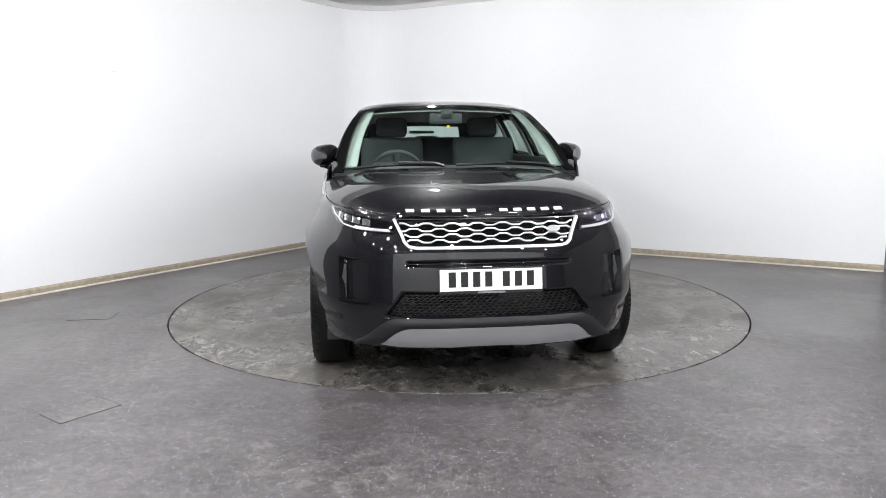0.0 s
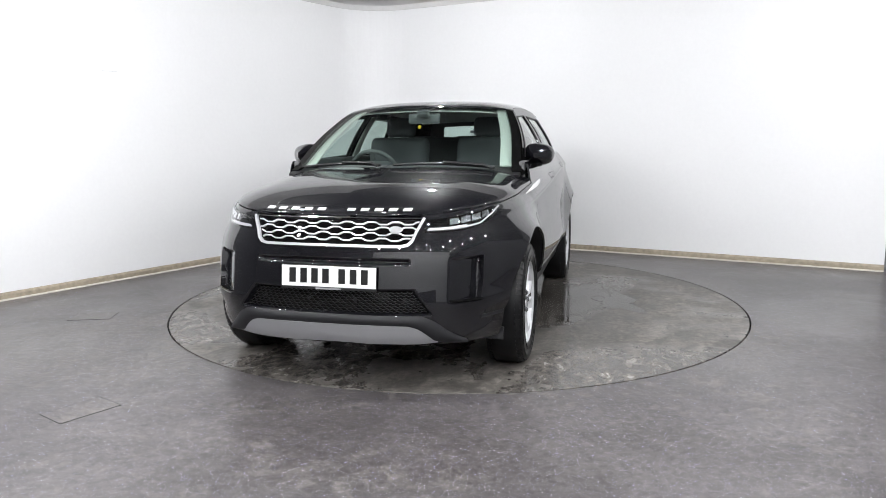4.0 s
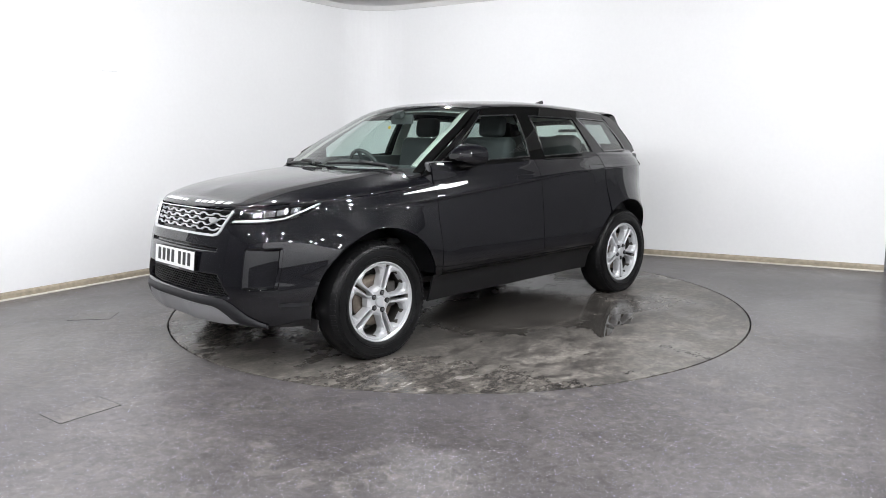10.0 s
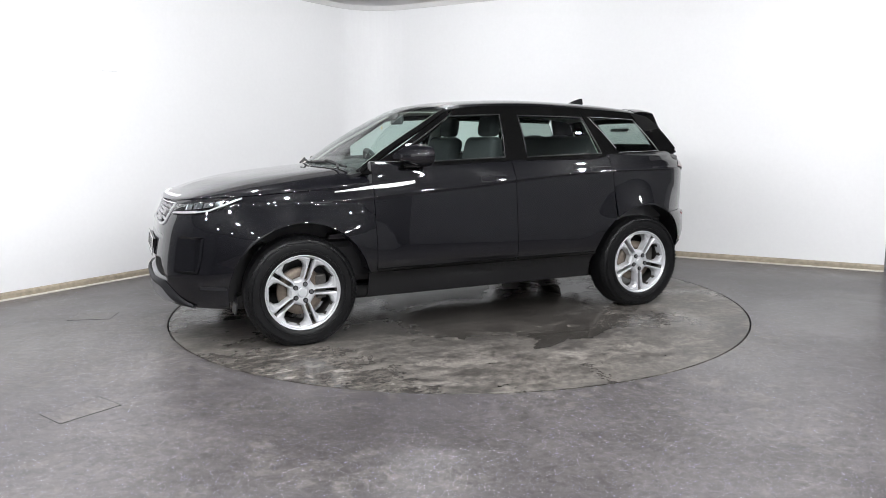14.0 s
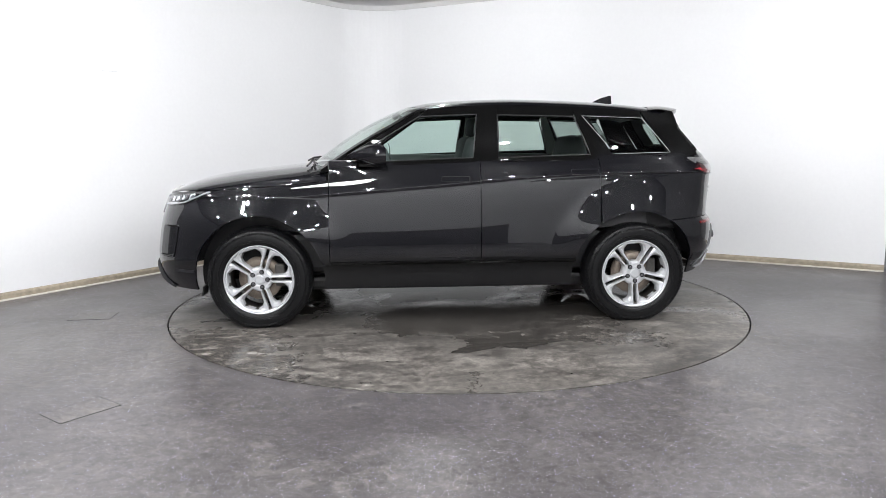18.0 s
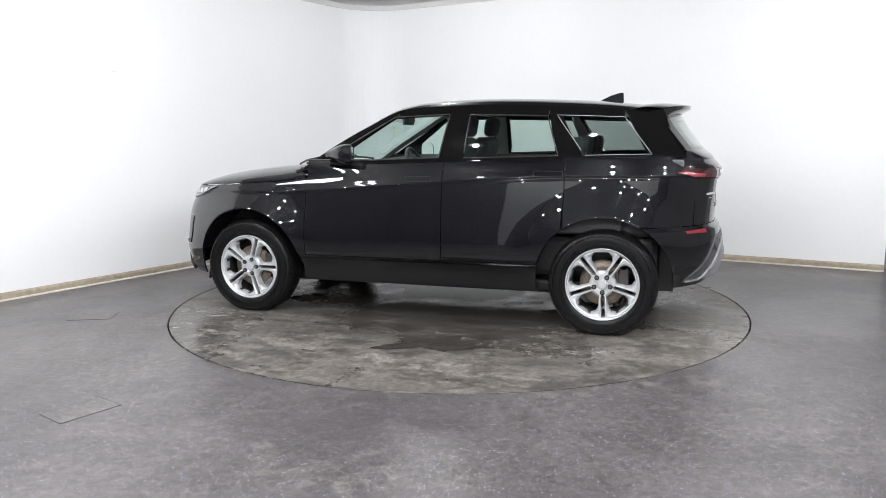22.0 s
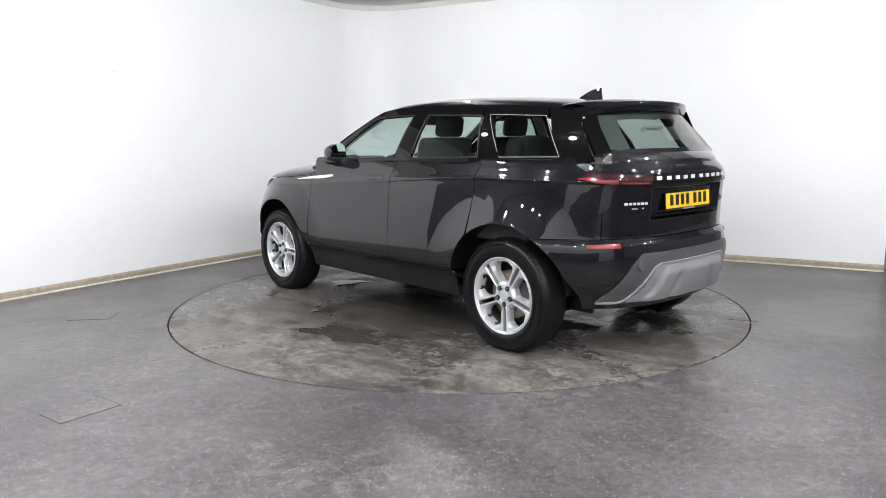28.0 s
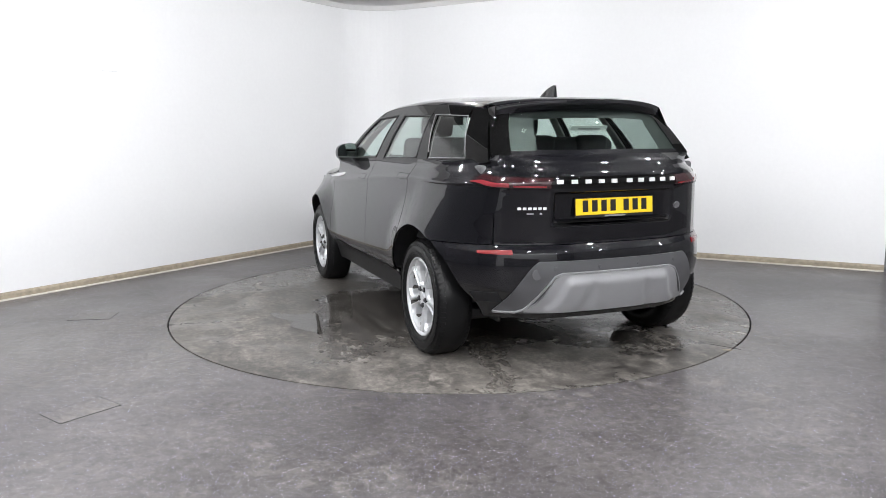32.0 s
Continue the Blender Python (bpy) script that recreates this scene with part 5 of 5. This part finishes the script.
def fin_bm():
    bm = bmesh.new()
    prof = [(-1.195, 1.578, 0.026), (-1.24, 1.602, 0.034), (-1.30, 1.630, 0.030), (-1.37, 1.650, 0.018), (-1.388, 1.648, 0.014), (-1.394, 1.566, 0.034)]
    a, b = [], []
    for x, z, w in prof:
        a.append((bm.verts.new((x, w * 0.35, z)), bm.verts.new((x, -w * 0.35, z))))
        b.append((bm.verts.new((x, w, 1.555)), bm.verts.new((x, -w, 1.555))))
    for i in range(len(prof) - 1):
        bm.faces.new((b[i][0], a[i][0], a[i + 1][0], b[i + 1][0]))
        bm.faces.new((b[i][1], b[i + 1][1], a[i + 1][1], a[i][1]))
        bm.faces.new((a[i][0], a[i][1], a[i + 1][1], a[i + 1][0]))
    bm.faces.new((b[0][0], b[0][1], a[0][1], a[0][0]))
    bm.faces.new((a[-1][0], a[-1][1], b[-1][1], b[-1][0]))
    bmesh.ops.recalc_face_normals(bm, faces=bm.faces)
    return bm


part("roof_fin", fin_bm(), M_PAINT, car, "black shark-fin aerial")
for y0, y1 in ((0.62, -0.02), (-0.10, -0.66)):
    pts = [canopy(0.03 + 0.07 * math.sin(k / 10 * math.pi), (y0 + (y1 - y0) * k / 10) / 0.78) + Vector((0.012, 0, 0.012)) for k in range(11)]
    w = sweep("wiper", pts, rect(0.012, 0.014), M_TRIM, car, "black wiper blade", ups=[(0.6, 0, 0.8)] * 11)
    sweep("wiper_arm", [pts[5] + Vector((0.005, 0, 0.012)), pts[1] + Vector((0.03, 0, 0.012)), pts[0] + Vector((0.06, 0.0, -0.005))], rect(0.016, 0.012), M_TRIM, w, ups=[(0.6, 0, 0.8)] * 3)

# ---------------------------------------------------------------- cabin


def cabin_parts():
    part("dashboard", box_bm(0.42, 1.40, 0.22, pose(0.72, 0, 1.00, 0, 8, 0), 0.06, 3), M_DASH, car, smooth=True)
    part("instrument_hood", box_bm(0.22, 0.36, 0.10, pose(0.60, -0.37, 1.10, 0, 6, 0), 0.04, 3), M_DASH, car, smooth=True)
    part("centre_console", box_bm(0.9, 0.24, 0.30, pose(0.15, 0, 0.75), 0.04, 2), M_DASH, car)
    part("cabin_floor", box_bm(2.9, 1.40, 0.04, pose(-0.35, 0, 0.66)), M_DASH, car)
    part("parcel_shelf", box_bm(0.50, 1.20, 0.03, pose(-1.62, 0, 1.13), 0.01), M_DASH, car)
    for s in (1, -1):
        part("door_card", box_bm(2.3, 0.04, 0.50, pose(-0.30, s * 0.80, 0.92), 0.015), M_DASH, car)
        part("rear_side_trim", box_bm(0.75, 0.04, 0.50, pose(-1.46, s * 0.745, 0.92, 0, 0, s * 5), 0.015), M_DASH, car)
        for (name, s0, s1) in (("pillar_lining", 0.25, 2.95),):
            patch(name, lambda a, b: canopy(s0 + (s1 - s0) * a, s * (0.86 + 0.10 * b), 0) + Vector((-0.03, -s * 0.03, -0.02)), 14, 3, M_LINER, car, thick=0.01, flip=s < 0, label="pale pillar lining")
    patch("headliner", lambda a, b: canopy(2.95 + 5.0 * a, -0.97 + 1.94 * b, -0.045), 24, 16, M_LINER, car, thick=0.0, label="pale headlining")
    for s in (1, -1):
        for nm, x0, x1, u0, u1 in (("b_pillar_lining", -0.335, -0.225, -0.345, -0.25), ("c_pillar_lining", -1.18, -1.04, -0.98, -0.93)):
            def F(a, b, x0=x0, x1=x1, u0=u0, u1=u1):
                x = (x0 + (x1 - x0) * a) * (1 - b) + (u0 + (u1 - u0) * a) * b
                z = 1.10 + 0.39 * b
                return Vector((x, s * (side_y(x, z) - 0.045), z))
            patch(nm, F, 4, 8, M_LINER, car, thick=0.01, flip=s < 0)


cabin_parts()


def seat(x, y, w, rear=False):
    st = part("rear_seat" if rear else "front_seat", box_bm(0.50, w, 0.16, pose(x + 0.10, y, 0.80, 0, -6, 0), 0.05, 3), M_SEAT, car, "dark grey cloth seat", smooth=True)
    part("backrest", box_bm(0.13, w, 0.60, pose(x - 0.20, y, 1.03, 0, -14, 0), 0.055, 3), M_SEAT, st, smooth=True)
    n = 3 if rear else 1
    for k in range(n):
        yy = y + ((k - 1) * 0.42 if rear else 0)
        part("headrest", box_bm(0.09, 0.25, 0.16, pose(x - 0.30, yy, 1.255 if rear else 1.405, 0, -10, 0), 0.04, 3), M_SEAT, st, smooth=True)
        for dy in (-0.06, 0.06):
            part("headrest_post", cyl_bm(0.006, 0.006, 0.14, pose(x - 0.283, yy + dy, 1.20 if rear else 1.32, 0, -10, 0), 8), M_CHROME, st)


seat(0.02, 0.37, 0.50)
seat(0.02, -0.37, 0.50)
seat(-0.86, 0.0, 1.22, True)


def steering_wheel():
    m = pose(0.40, -0.37, 1.06, 0, -66, 0)
    N = 32
    pts = [m @ Vector((0.182 * math.cos(2 * math.pi * k / N), 0.182 * math.sin(2 * math.pi * k / N), 0)) for k in range(N)]
    up = (m @ Vector((0, 0, 1))) - (m @ Vector((0, 0, 0)))
    st = sweep("steering_wheel", pts, tube(0.016, 8), M_DASH, car, "dark leather steering wheel", True, True, [up] * N)
    part("wheel_boss", cyl_bm(0.075, 0.065, 0.05, m @ pose(0, 0, -0.01), 24, 0.01), M_DASH, st)
    for rz in (0, 180, 270):
        part("wheel_spoke", box_bm(0.13, 0.035, 0.018, m @ pose(0, 0, 0, 0, 0, rz) @ pose(0.11, 0, -0.005), 0.005), M_DASH, st)
    part("steering_column", cyl_bm(0.045, 0.045, 0.30, m @ pose(0, 0, -0.17), 16), M_DASH, st)


steering_wheel()
rv = part("interior_mirror", box_bm(0.03, 0.24, 0.075, pose(0.34, 0.0, 1.462, 0, -8, 0), 0.015, 2), M_DASH, car, "dark interior mirror", smooth=True)
part("mirror_stem", box_bm(0.06, 0.09, 0.05, pose(0.37, 0, 1.495, 0, 30, 0), 0.015), M_DASH, rv)
part("air_freshener", cyl_bm(0.012, 0.012, 0.006, pose(0.47, 0.0, 1.40, 0, 90, 0), 16), M_PLATE_Y, car, "small round yellow tag on the screen")
part("screen_label", box_bm(0.002, 0.25, 0.035, pose(-1.795, 0.01, 1.375, 0, -38, 0)), M_PLATE_W, car, "white paper label in the rear window")
for k in range(2):
    part("label_line", box_bm(0.0015, 0.20 - 0.05 * k, 0.007, pose(-1.7975, 0.01, 1.384 - 0.014 * k, 0, -38, 0)), M_SILVER, car)


# ---------------------------------------------------------------- what moves
def motions():
    steps = [i * 1.0 for i in range(int(SECONDS) + 1)]
    walk(table, [(t, pose(0, 0, 0, 0, 0, turn_at(t))) for t in steps])
    walk(car, [(t, pose(0, 0, 0, 0, 0, turn_at(t)) @ pose(CAR_OFF[0], CAR_OFF[1], 0.0015)) for t in steps])


motions()
